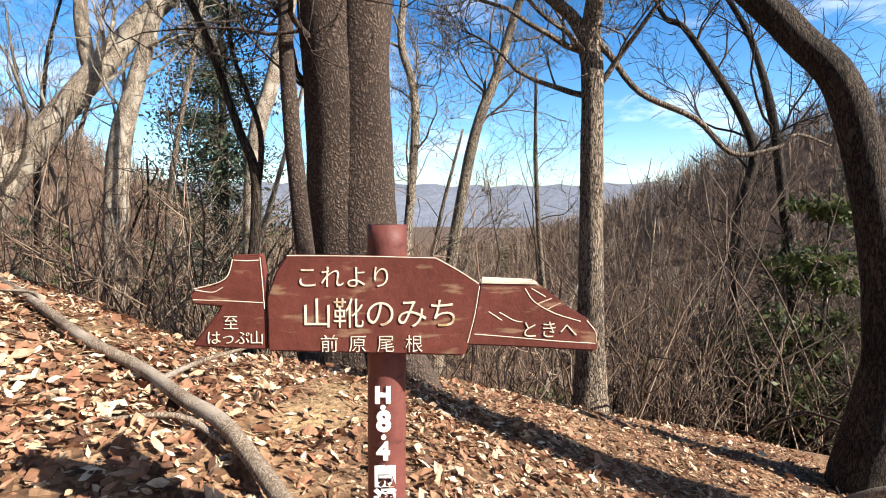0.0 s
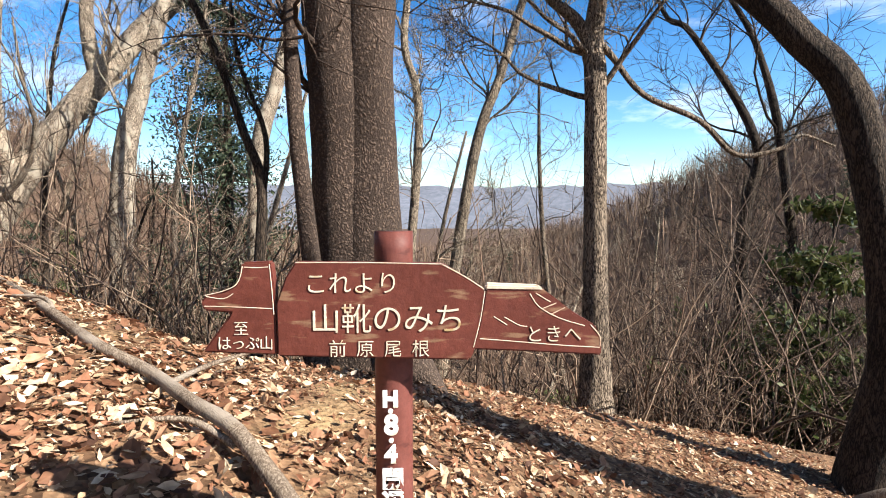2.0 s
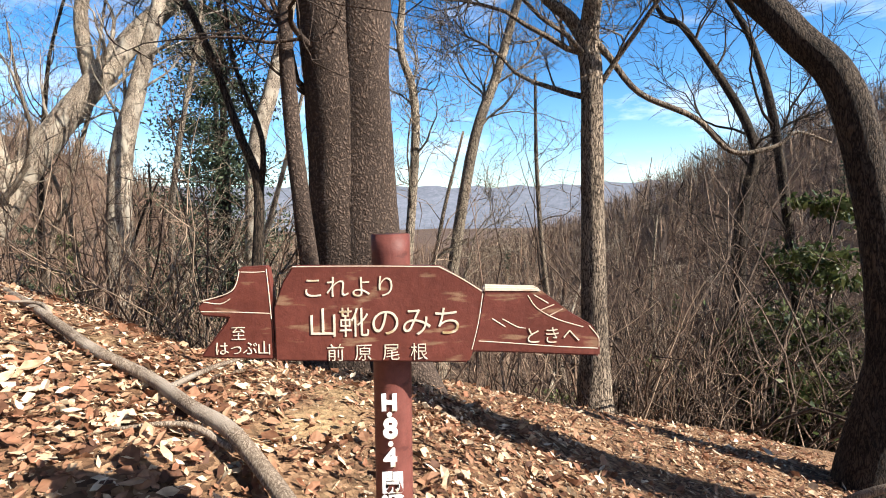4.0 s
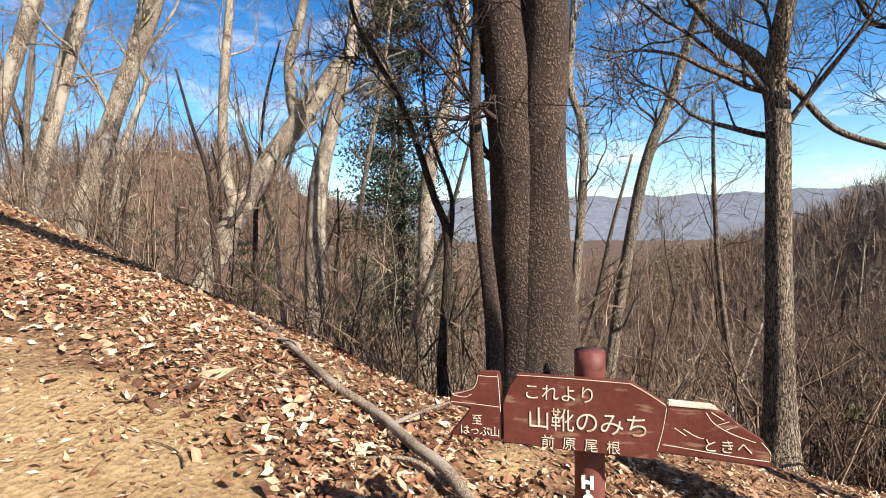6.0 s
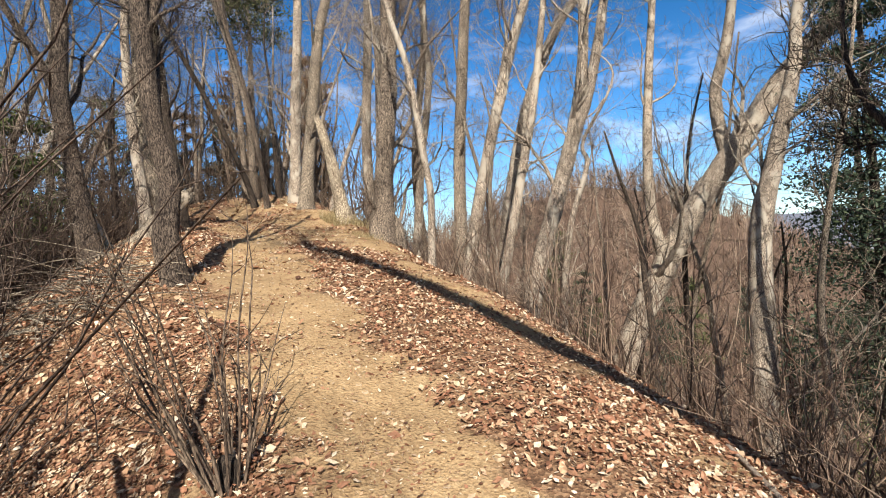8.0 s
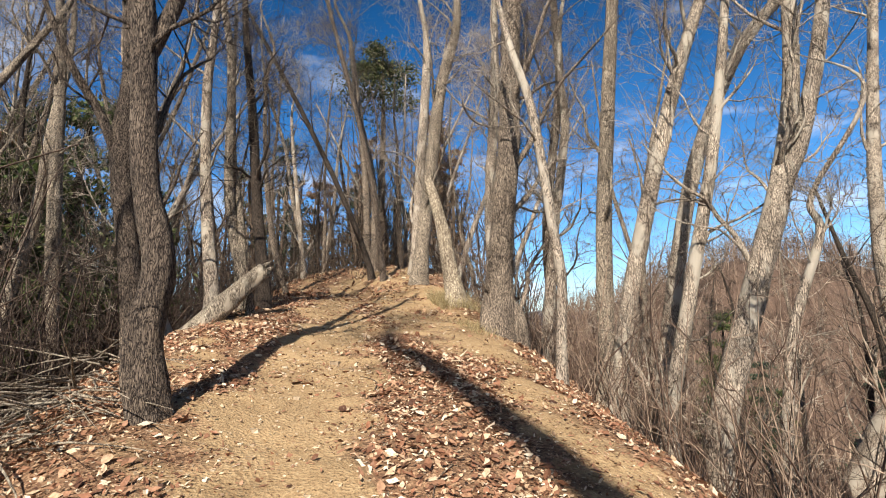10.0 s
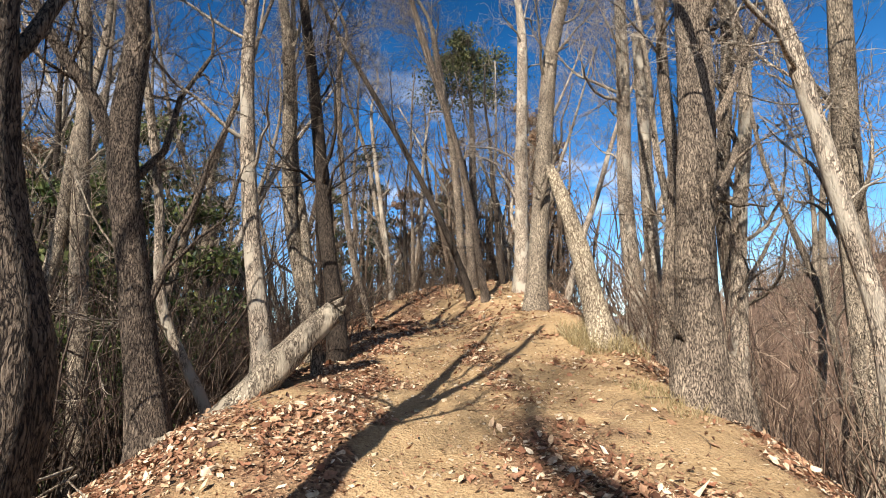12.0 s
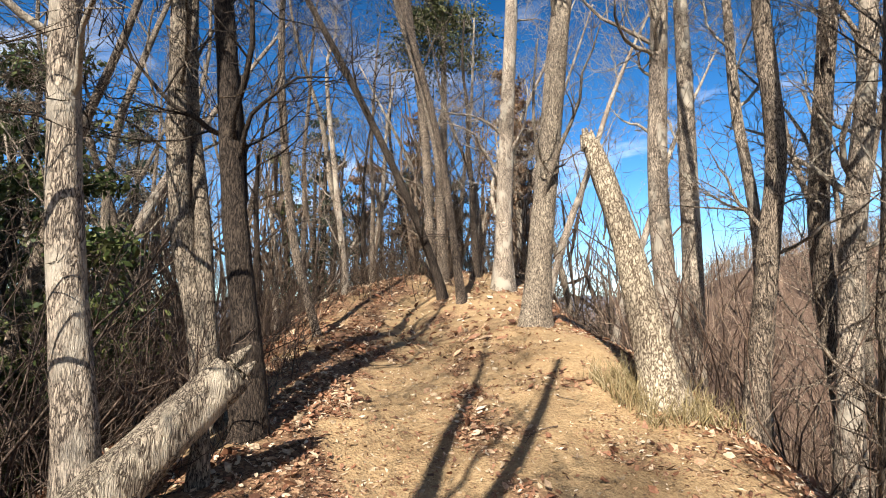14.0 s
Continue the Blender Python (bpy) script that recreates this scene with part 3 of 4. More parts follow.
bare_tree("tree", [(-10.15, 4.25, 2.45, 0.25), (-10.16, 4.36, 3.7, 0.185), (-10.07, 4.48, 5.15, 0.17), (-10.02, 4.54, 6.2, 0.16), (-9.9, 4.6, 8.2, 0.14)], BARK_OAK, 29, "thick furrowed tree with a gnarled foot beside the trail", 6, 3.0, 6, 0.6, [[(-10.1, 4.55, 2.2, 0.2), (-10.12, 4.52, 2.7, 0.17), (-10.15, 4.42, 3.1, 0.06)]], flare=1.4, lumps=0.09)
bare_tree("tree", [(-8.39, 4.3, 1.9, 0.065), (-8.36, 4.34, 3.11, 0.06), (-8.4, 4.28, 3.72, 0.06), (-8.51, 4.13, 5.24, 0.055), (-8.64, 3.94, 6.1, 0.05)], BARK_PALE, 30, "slender pale tree curving back over the trail", 4, 1.6, 3, 0.6)
bare_tree("tree", [(-14.72, 6.15, 3.0, 0.17), (-14.75, 6.1, 5.56, 0.14), (-14.64, 6.26, 8.56, 0.12)], BARK_PALE, 31, "pale twin-stemmed tree past the broken snag", 6, 2.6, 6, 0.5, [[(-14.6, 6.35, 2.9, 0.16), (-14.5, 6.4, 5.0, 0.13), (-14.45, 6.5, 9.0, 0.09)]])
bare_tree("tree", [(-12.25, 5.1, 2.6, 0.115), (-12.06, 5.31, 4.47, 0.09), (-11.98, 5.41, 5.38, 0.085), (-11.98, 5.4, 6.76, 0.078)], BARK_OAK, 32, GREY_LABEL, 6, 2.2, 4, 0.5)
bare_tree("tree", [(-12.4, 6.23, 2.2, 0.12), (-12.19, 6.42, 4.68, 0.1), (-12.05, 6.55, 5.77, 0.09), (-11.95, 6.64, 6.9, 0.08)], BARK_PALE, 33, "pale tree with ringed bark on the falling slope", 6, 2.2, 4, 0.4)
bare_tree("tree", [(-12.57, 5.53, 2.4, 0.068), (-12.46, 5.57, 4.59, 0.056), (-12.47, 5.46, 5.97, 0.05), (-12.46, 5.46, 7.07, 0.043)], BARK_PALE, 34, "slim pale tree on the falling slope", 5, 1.6, 4, 0.4)
bare_tree("tree", [(-20.31, 5.66, 4.9, 0.22), (-20.26, 5.81, 8.15, 0.18), (-20.18, 6.04, 12.02, 0.15)], BARK_PALE, 35, "tall pale tree near the crest of the trail", 8, 3.0, 5, 0.4)
bare_tree("tree", [(-17.02, 1.53, 3.2, 0.075), (-17.02, 1.01, 5.14, 0.07), (-17.03, 0.77, 7.32, 0.06), (-17.03, 0.71, 9.34, 0.05)], BARK_OAK, 36, "thin crooked brown tree beside the trail", 6, 2.0, 3, 0.4)
bare_tree("tree", [(-22.0, 2.1, 4.6, 0.085), (-22.02, 1.71, 8.17, 0.07), (-22.03, 1.53, 9.86, 0.055)], BARK_PALE, 37, "slim pale tree near the crest", 6, 2.2, 3, 0.3)
bare_tree("tree", [(-18.9, 4.3, 4.2, 0.09), (-19.0, 3.8, 7.91, 0.075), (-19.2, 2.6, 12.81, 0.06)], BARK_UMBER, 38, "brown tree leaning over the crest of the trail", 8, 3.0, 4, 0.3)
bare_tree("tree", [(-19.7, 4.1, 4.5, 0.10), (-19.7, 3.15, 6.9, 0.085), (-19.8, 1.75, 9.8, 0.075), (-19.9, 0.3, 12.5, 0.06)], BARK_DARK, 39, "dark tree leaning far across the trail", 8, 3.0, 4, 0.3)
bare_tree("tree", [(-22.7, 4.44, 5.0, 0.14), (-22.75, 4.24, 9.56, 0.12), (-22.85, 3.77, 13.42, 0.1)], BARK_OAK, 40, "brown tree standing on the crest", 8, 3.0, 4, 0.3)
bare_tree("tree", [(-21.67, 4.53, 4.8, 0.13), (-21.71, 4.35, 8.7, 0.11), (-21.95, 3.31, 12.79, 0.09)], BARK_OAK, 41, "brown tree standing on the crest", 8, 3.0, 4, 0.3)
# added out of view; place and lean set by the long shadow it casts
bare_tree("tree", [(4.5, 1.5, -1.0, 0.24), (4.4, 0.65, 3.0, 0.22), (4.45, -0.3, 6.0, 0.19), (4.3, -1.9, 9.0, 0.16), (4.2, -3.6, 12.0, 0.13)], BARK_OAK, 55, "unseen leaning tree added to cast the long shadow across the trail", 3, 2.2, 3, 1.2)
# trees on the slope that falls away
bare_tree("tree", [(-9.56, 5.76, 1.5, 0.135), (-9.27, 6.21, 3.9, 0.12), (-8.92, 6.77, 6.25, 0.1), (-8.64, 7.21, 7.7, 0.084)], BARK_PALE, 42, "pale tree leaning out over the slope", 6, 2.2, 3, 0.4)
bare_tree("tree", [(-8.76, 6.04, 1.4, 0.1), (-8.51, 6.36, 3.16, 0.09), (-8.25, 6.7, 5.03, 0.075), (-8.04, 6.98, 7.29, 0.053)], BARK_PALE, 43, "slim pale tree leaning out over the slope", 6, 2.0, 3, 0.4)
bare_tree("tree", [(-10.45, 6.23, 1.6, 0.15), (-10.36, 6.36, 4.65, 0.13), (-10.16, 6.69, 8.54, 0.1)], BARK_GREY, 44, GREY_LABEL, 6, 2.2, 3, 0.4)
bare_tree("tree", [(-8.41, 6.47, 1.2, 0.175), (-8.0, 6.94, 3.18, 0.15), (-7.77, 7.21, 4.31, 0.14), (-7.61, 7.4, 5.65, 0.1), (-7.53, 7.49, 7.26, 0.088)], BARK_PALE, 45, "pale forked tree bending out over the slope", 6, 2.4, 3, 0.5, [[(-7.77, 7.21, 4.2, 0.1), (-7.49, 7.33, 4.91, 0.1), (-7.22, 7.57, 6.37, 0.085), (-7.0, 7.8, 8.5, 0.04)]])
bare_tree("tree", [(-10.78, 7.5, 1.2, 0.145), (-10.34, 8.1, 4.98, 0.13), (-9.78, 8.84, 7.3, 0.11), (-9.29, 9.5, 8.35, 0.1)], BARK_PALE, 46, "pale tree leaning out over the slope", 6, 2.4, 3, 0.4)
bare_tree("tree", [(-12.57, 6.55, 2.0, 0.12), (-12.61, 6.48, 4.82, 0.10), (-12.42, 6.83, 7.86, 0.09), (-12.44, 6.8, 9.99, 0.075)], BARK_OAK, 47, GREY_LABEL, 7, 2.6, 3, 0.4)
bare_tree("tree", [(-6.95, 5.84, 0.9, 0.06), (-6.82, 5.97, 2.34, 0.05), (-6.58, 6.21, 3.37, 0.04)], BARK_PALE, 48, "slim pale sapling on the slope", 4, 1.2, 1.5, 0.4)
bare_tree("tree", [(-7.23, 11.99, -1.5, 0.28), (-7.1, 12.07, 2.16, 0.24), (-6.78, 12.26, 3.78, 0.188), (-6.35, 12.52, 5.7, 0.145)], BARK_PALE, 49, "pale tree down the slope", 8, 3.0, 5, 0.4)
bare_tree("tree", [(-5.03, 14.13, -3, 0.25), (-4.86, 14.19, 2.38, 0.22), (-4.43, 14.34, 4.27, 0.19), (-3.93, 14.52, 6.47, 0.15)], BARK_PALE, 50, "pale tree down the slope", 8, 3.0, 5, 0.5)
bare_tree("tree", [(-0.61, 6.97, -1.2, 0.065), (-0.35, 7.0, 2.05, 0.055), (-0.52, 6.98, 3.03, 0.048), (-0.48, 6.98, 3.72, 0.043)], BARK_GREY, 51, "slim tree behind the thick trunk", 10, 2.0, 3, 0.3)
bare_tree("tree", [(-0.12, 8.0, -1.6, 0.09), (0.38, 8.01, 1.73, 0.08), (0.78, 8.01, 2.94, 0.066), (1.1, 8.02, 3.98, 0.058)], BARK_GREY, 52, "grey tree spreading crooked limbs over the valley", 9, 2.8, 3, 0.25)
bare_tree("tree", [(4.25, 7.94, -2.6, 0.09), (4.29, 7.91, 0.75, 0.08), (4.39, 7.86, 1.96, 0.065), (3.64, 8.26, 3.58, 0.046)], BARK_DARK, 53, "crooked dark tree in the thicket below", 12, 2.6, 2.5, 0.25)
bare_tree("tree", [(4.51, 6.61, -2.2, 0.066), (4.18, 6.83, 1.47, 0.058), (3.94, 7.0, 2.89, 0.041), (3.66, 7.19, 3.66, 0.033)], BARK_DARK, 54, "thin dark tree in the thicket below", 12, 2.2, 2.5, 0.25)
# ---- woodland further off: prototypes and their copies ----
def wild_tree(name, seed, mat, height, lean, label, level=2, limbs=10):
    rng = np.random.RandomState(seed)
    root = new(name)
    line = [np.array([0, 0, -0.4, 0.105])]
    p, d = np.zeros(3), np.array([lean, 0, 1.0])
    for k in range(6):
        d = d + rng.normal(0, 0.09, 3)
        d /= np.linalg.norm(d)
        p = p + d * height / 6
        line.append(np.array([*p, 0.09 * (1 - 0.15 * k)]))
    s = Soup()
    tube(s, line, 8, 3, 0.06, seed)
    part("trunk", s.mesh("trunk", mat), root)
    s = Soup()
    crown(s, rng, line, limbs, 0.25, height * 0.3, 0.8, 1)
    part("twig_mass", s.mesh("twig_mass", mat), root)["kind"] = "stuff"
    return tagged(root, label, "tree", "woodland trees")


def scatter(protos, count, seed, where, lo, hi):
    rng = np.random.RandomState(seed)
    made = 0
    while made < count:
        x, y = where(rng)
        z = float(land(x, y))
        k = rng.uniform(lo, hi)
        ob = copy_thing(protos[rng.randint(len(protos))], Matrix.Identity(4))
        ob.matrix_basis = pose(x, y, z - 0.05, rng.normal(0, 4), rng.normal(0, 4), rng.uniform(0, 360)) @ Matrix.Diagonal((k, k, k * rng.uniform(0.85, 1.15), 1))
        made += 1


def band(cx, cy, r0, r1, a0, a1):
    def pick(rng):
        a, r = radians(rng.uniform(a0, a1)), math.sqrt(rng.uniform(r0 * r0, r1 * r1))
        return cx + r * math.sin(a), cy + r * math.cos(a)
    return pick


def slope(x0, x1, y0, y1):
    return lambda rng: (rng.uniform(x0, x1), rng.uniform(y0, y1))


WILD = [
    wild_tree("tree", 101, BARK_PALE, 8.5, 0.10, "slim pale leafless woodland tree"),
    wild_tree("tree", 102, BARK_GREY, 9.5, -0.06, "slim grey leafless woodland tree"),
    wild_tree("tree", 103, BARK_DARK, 8.0, 0.16, "slim dark leafless woodland tree"),
    wild_tree("tree", 104, BARK_OAK, 10.5, 0.03, "slim brown leafless woodland tree"),
]
for ob, (x, y) in zip(WILD, ((-24.5, 7.5), (-19, -2.0), (-16.5, -4.5), (-25.5, 1.0))):
    ob.location = (x, y, float(land(x, y)))
scatter(WILD, 44, 201, slope(-32, -20, -5, 11), 0.8, 1.3)
scatter(WILD, 38, 202, slope(-22, -8.5, -9, -2.4), 0.8, 1.35)
scatter(WILD, 20, 203, slope(-20, -3, 10.5, 20), 0.9, 1.3)
scatter(WILD, 24, 204, slope(-4, 12, 9.5, 20), 0.8, 1.2)
scatter(WILD, 16, 207, slope(-11, 3, -8.5, -3.2), 0.6, 1.1)


def far_woods(name, count, seed, where, lo, hi, mats, per, label):
    """Bare woodland too far off to count: each tree a spray of upward slivers."""
    rng = np.random.RandomState(seed)
    xy = np.array([where(rng) for _ in range(count)])
    z = land(xy[:, 0], xy[:, 1])
    h = rng.uniform(lo, hi, count)
    base = np.stack([xy[:, 0], xy[:, 1], z - 0.2], -1)
    foot = np.repeat(base, per, axis=0)
    hh = np.repeat(h, per)[:, None]
    t = rng.uniform(0, 0.7, (count * per, 1))
    t[::per] = 0
    a = foot + np.concatenate([rng.normal(0, 0.05, (count * per, 2)), np.ones((count * per, 1))], 1) * hh * t
    d = rng.normal(0, 0.55, (count * per, 3)) + np.array([0, 0, 0.6])
    d[::per] = rng.normal(0, 0.06, (count, 3)) + np.array([0, 0, 1])
    ln = hh * rng.uniform(0.2, 0.42, (count * per, 1))
    ln[::per] = h[:, None] * 0.95
    e = a + d * ln
    s = rng.normal(0, 1, (count * per, 3)) * np.array([1, 1, 0.15])
    s /= np.linalg.norm(s, axis=1)[:, None]
    wid = hh * 0.0048
    wid[::per] *= 1.8
    soup = Soup()
    m = (a + e) / 2 + rng.normal(0, 0.05, a.shape) * ln
    soup.add(np.stack([a - s * wid, a + s * wid, m + s * wid * 0.7, e + s * wid * 0.2, m - s * wid * 0.7], 1).reshape(-1, 3), np.arange(count * per * 5).reshape(-1, 5))
    return tagged(new(name, soup.mesh(name, mats, False)), label, "woodland", kind="stuff")


far_woods("far_woods_valley", 4200, 601, band(-6, 1, 24, 150, -62, 78), 3, 5.5, REED, 24, "distant leafless brown woodland across the valley")
far_woods("far_woods_hill", 4600, 602, band(56, 70, 0, 58, 0, 360), 3.5, 6.5, REED, 22, "dark leafless woodland on the opposite hill")
far_woods("far_woods_shaded", 1500, 603, band(-6, 1, 18, 60, -160, -60), 4, 8, TWIG, 22, "leafless woodland past the shaded slope")
far_woods("far_woods_ridge", 3000, 604, band(-56, 62, 0, 48, 0, 360), 3, 5.5, REED, 22, "leafless woodland on the ridge beyond")


def leaf_cloud(soup, rng, centre, radius, count, size, flat=0.6):
    """Many small leaves about a centre."""
    c = np.array(centre) + rng.normal(0, 1, (count, 3)) * np.array([radius, radius, radius * flat]) * 0.5
    a, b = rng.normal(0, 1, (count, 3)), rng.normal(0, 1, (count, 3))
    a /= np.linalg.norm(a, axis=1)[:, None]
    b -= a * (a * b).sum(1)[:, None]
    b /= np.linalg.norm(b, axis=1)[:, None]
    k = size * rng.uniform(0.5, 1.3, (count, 1))
    v = np.stack([c - a * k, c + b * k * 0.42, c + a * k, c - b * k * 0.42], 1).reshape(-1, 3)
    soup.add(v, np.arange(count * 4).reshape(-1, 4))


def evergreen(name, base, height, spread, seed, leaf, label, bare=0.25, whorls=11, per=4, leaves=150, size=0.08, lean=0.0, trunk_r=0.13, category="tree", bark_mat=None, flat=0.6):
    rng = np.random.RandomState(seed)
    root = new(name)
    root.location = (base[0], base[1], float(land(base[0], base[1])))
    line = [np.array([0, 0, -0.5, trunk_r * 1.25]), np.array([lean * 0.3, 0, height * 0.3, trunk_r]), np.array([lean * 0.7, 0.05, height * 0.65, trunk_r * 0.65]), np.array([lean, 0, height, 0.012])]
    s = Soup()
    tube(s, line, 10, 5, 0.05, seed)
    part("trunk", s.mesh("trunk", bark_mat or BARK_DARK), root)
    c, lf = Soup(), Soup()
    for k in range(whorls):
        t = bare + (1 - bare) * (k + rng.uniform(0, 0.7)) / whorls
        for j in range(per):
            a = rng.uniform(0, 6.28)
            ln = spread * (1.05 - 0.75 * (t - bare) / (1 - bare)) * rng.uniform(0.55, 1.1)
            p = (lean * t, 0, height * t)
            w = wander(rng, p, (math.cos(a), math.sin(a), rng.uniform(-0.1, 0.35)), ln, 0.022, 4, 0.10, 0.0)
            tube(c, w, 4, 1, cap=False)
            for q in w[1:]:
                leaf_cloud(lf, rng, q[:3], ln * 0.42, int(leaves * rng.uniform(0.1, 0.45)), size, flat)
    part("branch_mass", c.mesh("branch_mass", bark_mat or BARK_DARK), root)["kind"] = "stuff"
    part("crown", lf.mesh("crown", leaf, False), root)["kind"] = "stuff"
    return tagged(root, label, category, "evergreen trees")


firs = [evergreen("fir_tree", (-5.9, 14.8), 16.0, 2.3, 301, CONIFER, "slim dark green fir tree with open branches", 0.22, 22, 5, 190, 0.062),
        evergreen("fir_tree", (-7.2, 17.5), 17.0, 2.4, 302, CONIFER, "slim dark green fir tree with open branches", 0.22, 20, 5, 170, 0.062)]
evergreen("pine_tree", (-26.5, 5.6), 10.9, 2.5, 303, PINE, "tall pine with a flat olive green crown above the crest", 0.70, 7, 5, 300, 0.075, 0.4, 0.17, bark_mat=BARK_OAK, flat=0.3)
EVER = [evergreen("evergreen_tree", (-17.5, -5.0), 8.0, 1.9, 304, GREEN, "broad green evergreen tree on the shaded slope", 0.15, 10, 5, 80, 0.085),
        evergreen("evergreen_tree", (-30.0, 1.5), 9.0, 2.0, 305, CONIFER, "dark green conifer behind the crest", 0.1, 11, 5, 75, 0.085),
        evergreen("evergreen_shrub", (3.6, 8.6), 3.2, 1.1, 306, GREEN, "green evergreen shrub in the thicket", 0.1, 7, 4, 110, 0.05, trunk_r=0.03, category="shrub")]
EVER[0].matrix_basis = pose(-17.5, -5.0, float(land(-17.5, -5.0)))
BROWN = [evergreen("withered_tree", (-27.0, 8.5), 8.5, 2.0, 307, BROWN_CROWN, "tree still holding withered brown leaves", 0.2, 10, 5, 75, 0.075, bark_mat=BARK_GREY)]
scatter(EVER[:2], 30, 311, slope(-32, -12, -15, -4.8), 0.8, 1.35)
scatter(EVER[:2], 10, 312, slope(-42, -30, -6, 9), 0.8, 1.1)
scatter(BROWN, 14, 313, slope(-36, -24, -8, 12), 0.6, 1.0)
scatter(BROWN, 18, 314, slope(-26, -12, -14, -5), 0.7, 1.2)
scatter(EVER[2:], 40, 315, slope(1.4, 8, 5.6, 11), 0.45, 1.0)
scatter(EVER[:2], 12, 316, band(40, 55, 0, 42, 0, 360), 0.35, 0.6)
scatter(EVER[:2], 10, 317, band(-6, 1, 25, 50, -55, 30), 0.6, 1.0)
scatter(EVER[2:], 26, 318, slope(-20, -8, -8, -2.4), 0.7, 1.6)


# ---- brush: thin upright shoots and dry grass on the slopes ----
def brush(name, count, seed, where, lo, hi, mat, label, r=0.006, curl=0.16, side=3):
    rng = np.random.RandomState(seed)
    xy = np.array([where(rng) for _ in range(count)])
    h = rng.uniform(lo, hi, count)
    pos = np.stack([xy[:, 0], xy[:, 1], land(xy[:, 0], xy[:, 1]) - 0.03], -1)
    d = rng.normal(0, 0.28, (count, 3)) * np.array([1, 1, 0]) + np.array([0, 0, 1.0])
    rad = r * rng.uniform(0.6, 1.4, count) * (0.5 + 0.5 * h)
    line = np.zeros((count, 7, 4))
    line[:, 0, :3], line[:, 0, 3] = pos, rad
    for k in range(6):
        d = d + rng.normal(0, curl, (count, 3)) + np.array([0, 0, 0.05])
        d /= np.linalg.norm(d, axis=1)[:, None]
        pos = pos + d * (h / 6)[:, None]
        line[:, k + 1, :3], line[:, k + 1, 3] = pos, rad * (1 - 0.13 * (k + 1))
    s = Soup()
    bundle(s, line, 3)
    twigs = grow(rng, line, side, 0.2, (lo + hi) * 0.2, 4, 0.9, 0.04, curl, 0.6)
    bundle(s, twigs, 3)
    bundle(s, grow(rng, twigs, 1, 0.2, (lo + hi) * 0.1, 3, 0.9, 0.03, curl, 0.6), 3)
    return tagged(new(name, s.mesh(name, mat)), label, "brush", kind="stuff")


def rim(xs, ys, x0, x1, d0, d1, sign):
    """Places beyond a rim line, from d0 to d1 metres down the slope."""
    def pick(rng):
        x = rng.uniform(x0, x1)
        return x, float(curve(x, xs, ys)) + sign * (d0 + (d1 - d0) * rng.uniform(0, 1) ** 1.3)
    return pick


brush("brush_right", 900, 401, rim(RIGHT_X, RIGHT_Y, -16, -2.0, 0.5, 5.0, 1), 0.7, 2.4, REED, "thin dry upright shoots on the falling slope")
brush("brush_thicket", 1000, 407, rim(RIGHT_X, RIGHT_Y, 1.6, 9.0, 0.7, 7.0, 1), 1.5, 4.0, TWIG_DARK, "tall dark thicket on the slope below", 0.008, 0.24, 5)
brush("brush_valley", 1100, 402, rim(RIGHT_X, RIGHT_Y, -3.0, 4.0, 0.5, 8.0, 1), 0.8, 2.3, REED, "tangled dry shoots filling the slope below", 0.007, 0.22, 4)
brush("brush_left", 1700, 403, rim(LEFT_X, LEFT_Y, -22, -3.0, 1.4, 7.0, -1), 1.0, 3.8, TWIG_DARK, "tangled brown undergrowth on the shaded slope", 0.007, 0.22, 4)
brush("brush_crest", 700, 404, slope(-30, -20, -1, 9), 0.5, 2.0, TWIG, "brown undergrowth about the crest", 0.008, 0.2, 4)
brush("brush_trailside", 90, 405, rim(LEFT_X, LEFT_Y, -17, -11.5, -0.7, 0.4, -1), 0.4, 1.3, TWIG_DARK, "thin dark saplings along the trail's edge", 0.006, 0.18, 4)
brush("brush_far", 900, 406, band(-6, 1, 15, 34, -70, 65), 1.2, 2.4, REED, "distant tangle of dry shoots", 0.012, 0.24, 4)


GRASS = island_mat("dry_grass", [(0.0, (0.16, 0.12, 0.05)), (0.6, (0.36, 0.28, 0.14)), (1.0, (0.50, 0.42, 0.26))], 0.85, 20)
brush("dry_grass_snag", 650, 408, slope(-13.0, -11.9, 3.95, 4.75), 0.14, 0.34, GRASS, "dry straw-coloured grass tuft about the snag's foot", 0.009, 0.2, 1)
brush("dry_grass_bank", 200, 409, slope(-10.6, -9.6, 3.7, 4.1), 0.06, 0.18, GRASS, "dry grass about the thick tree's foot", 0.008, 0.2, 1)


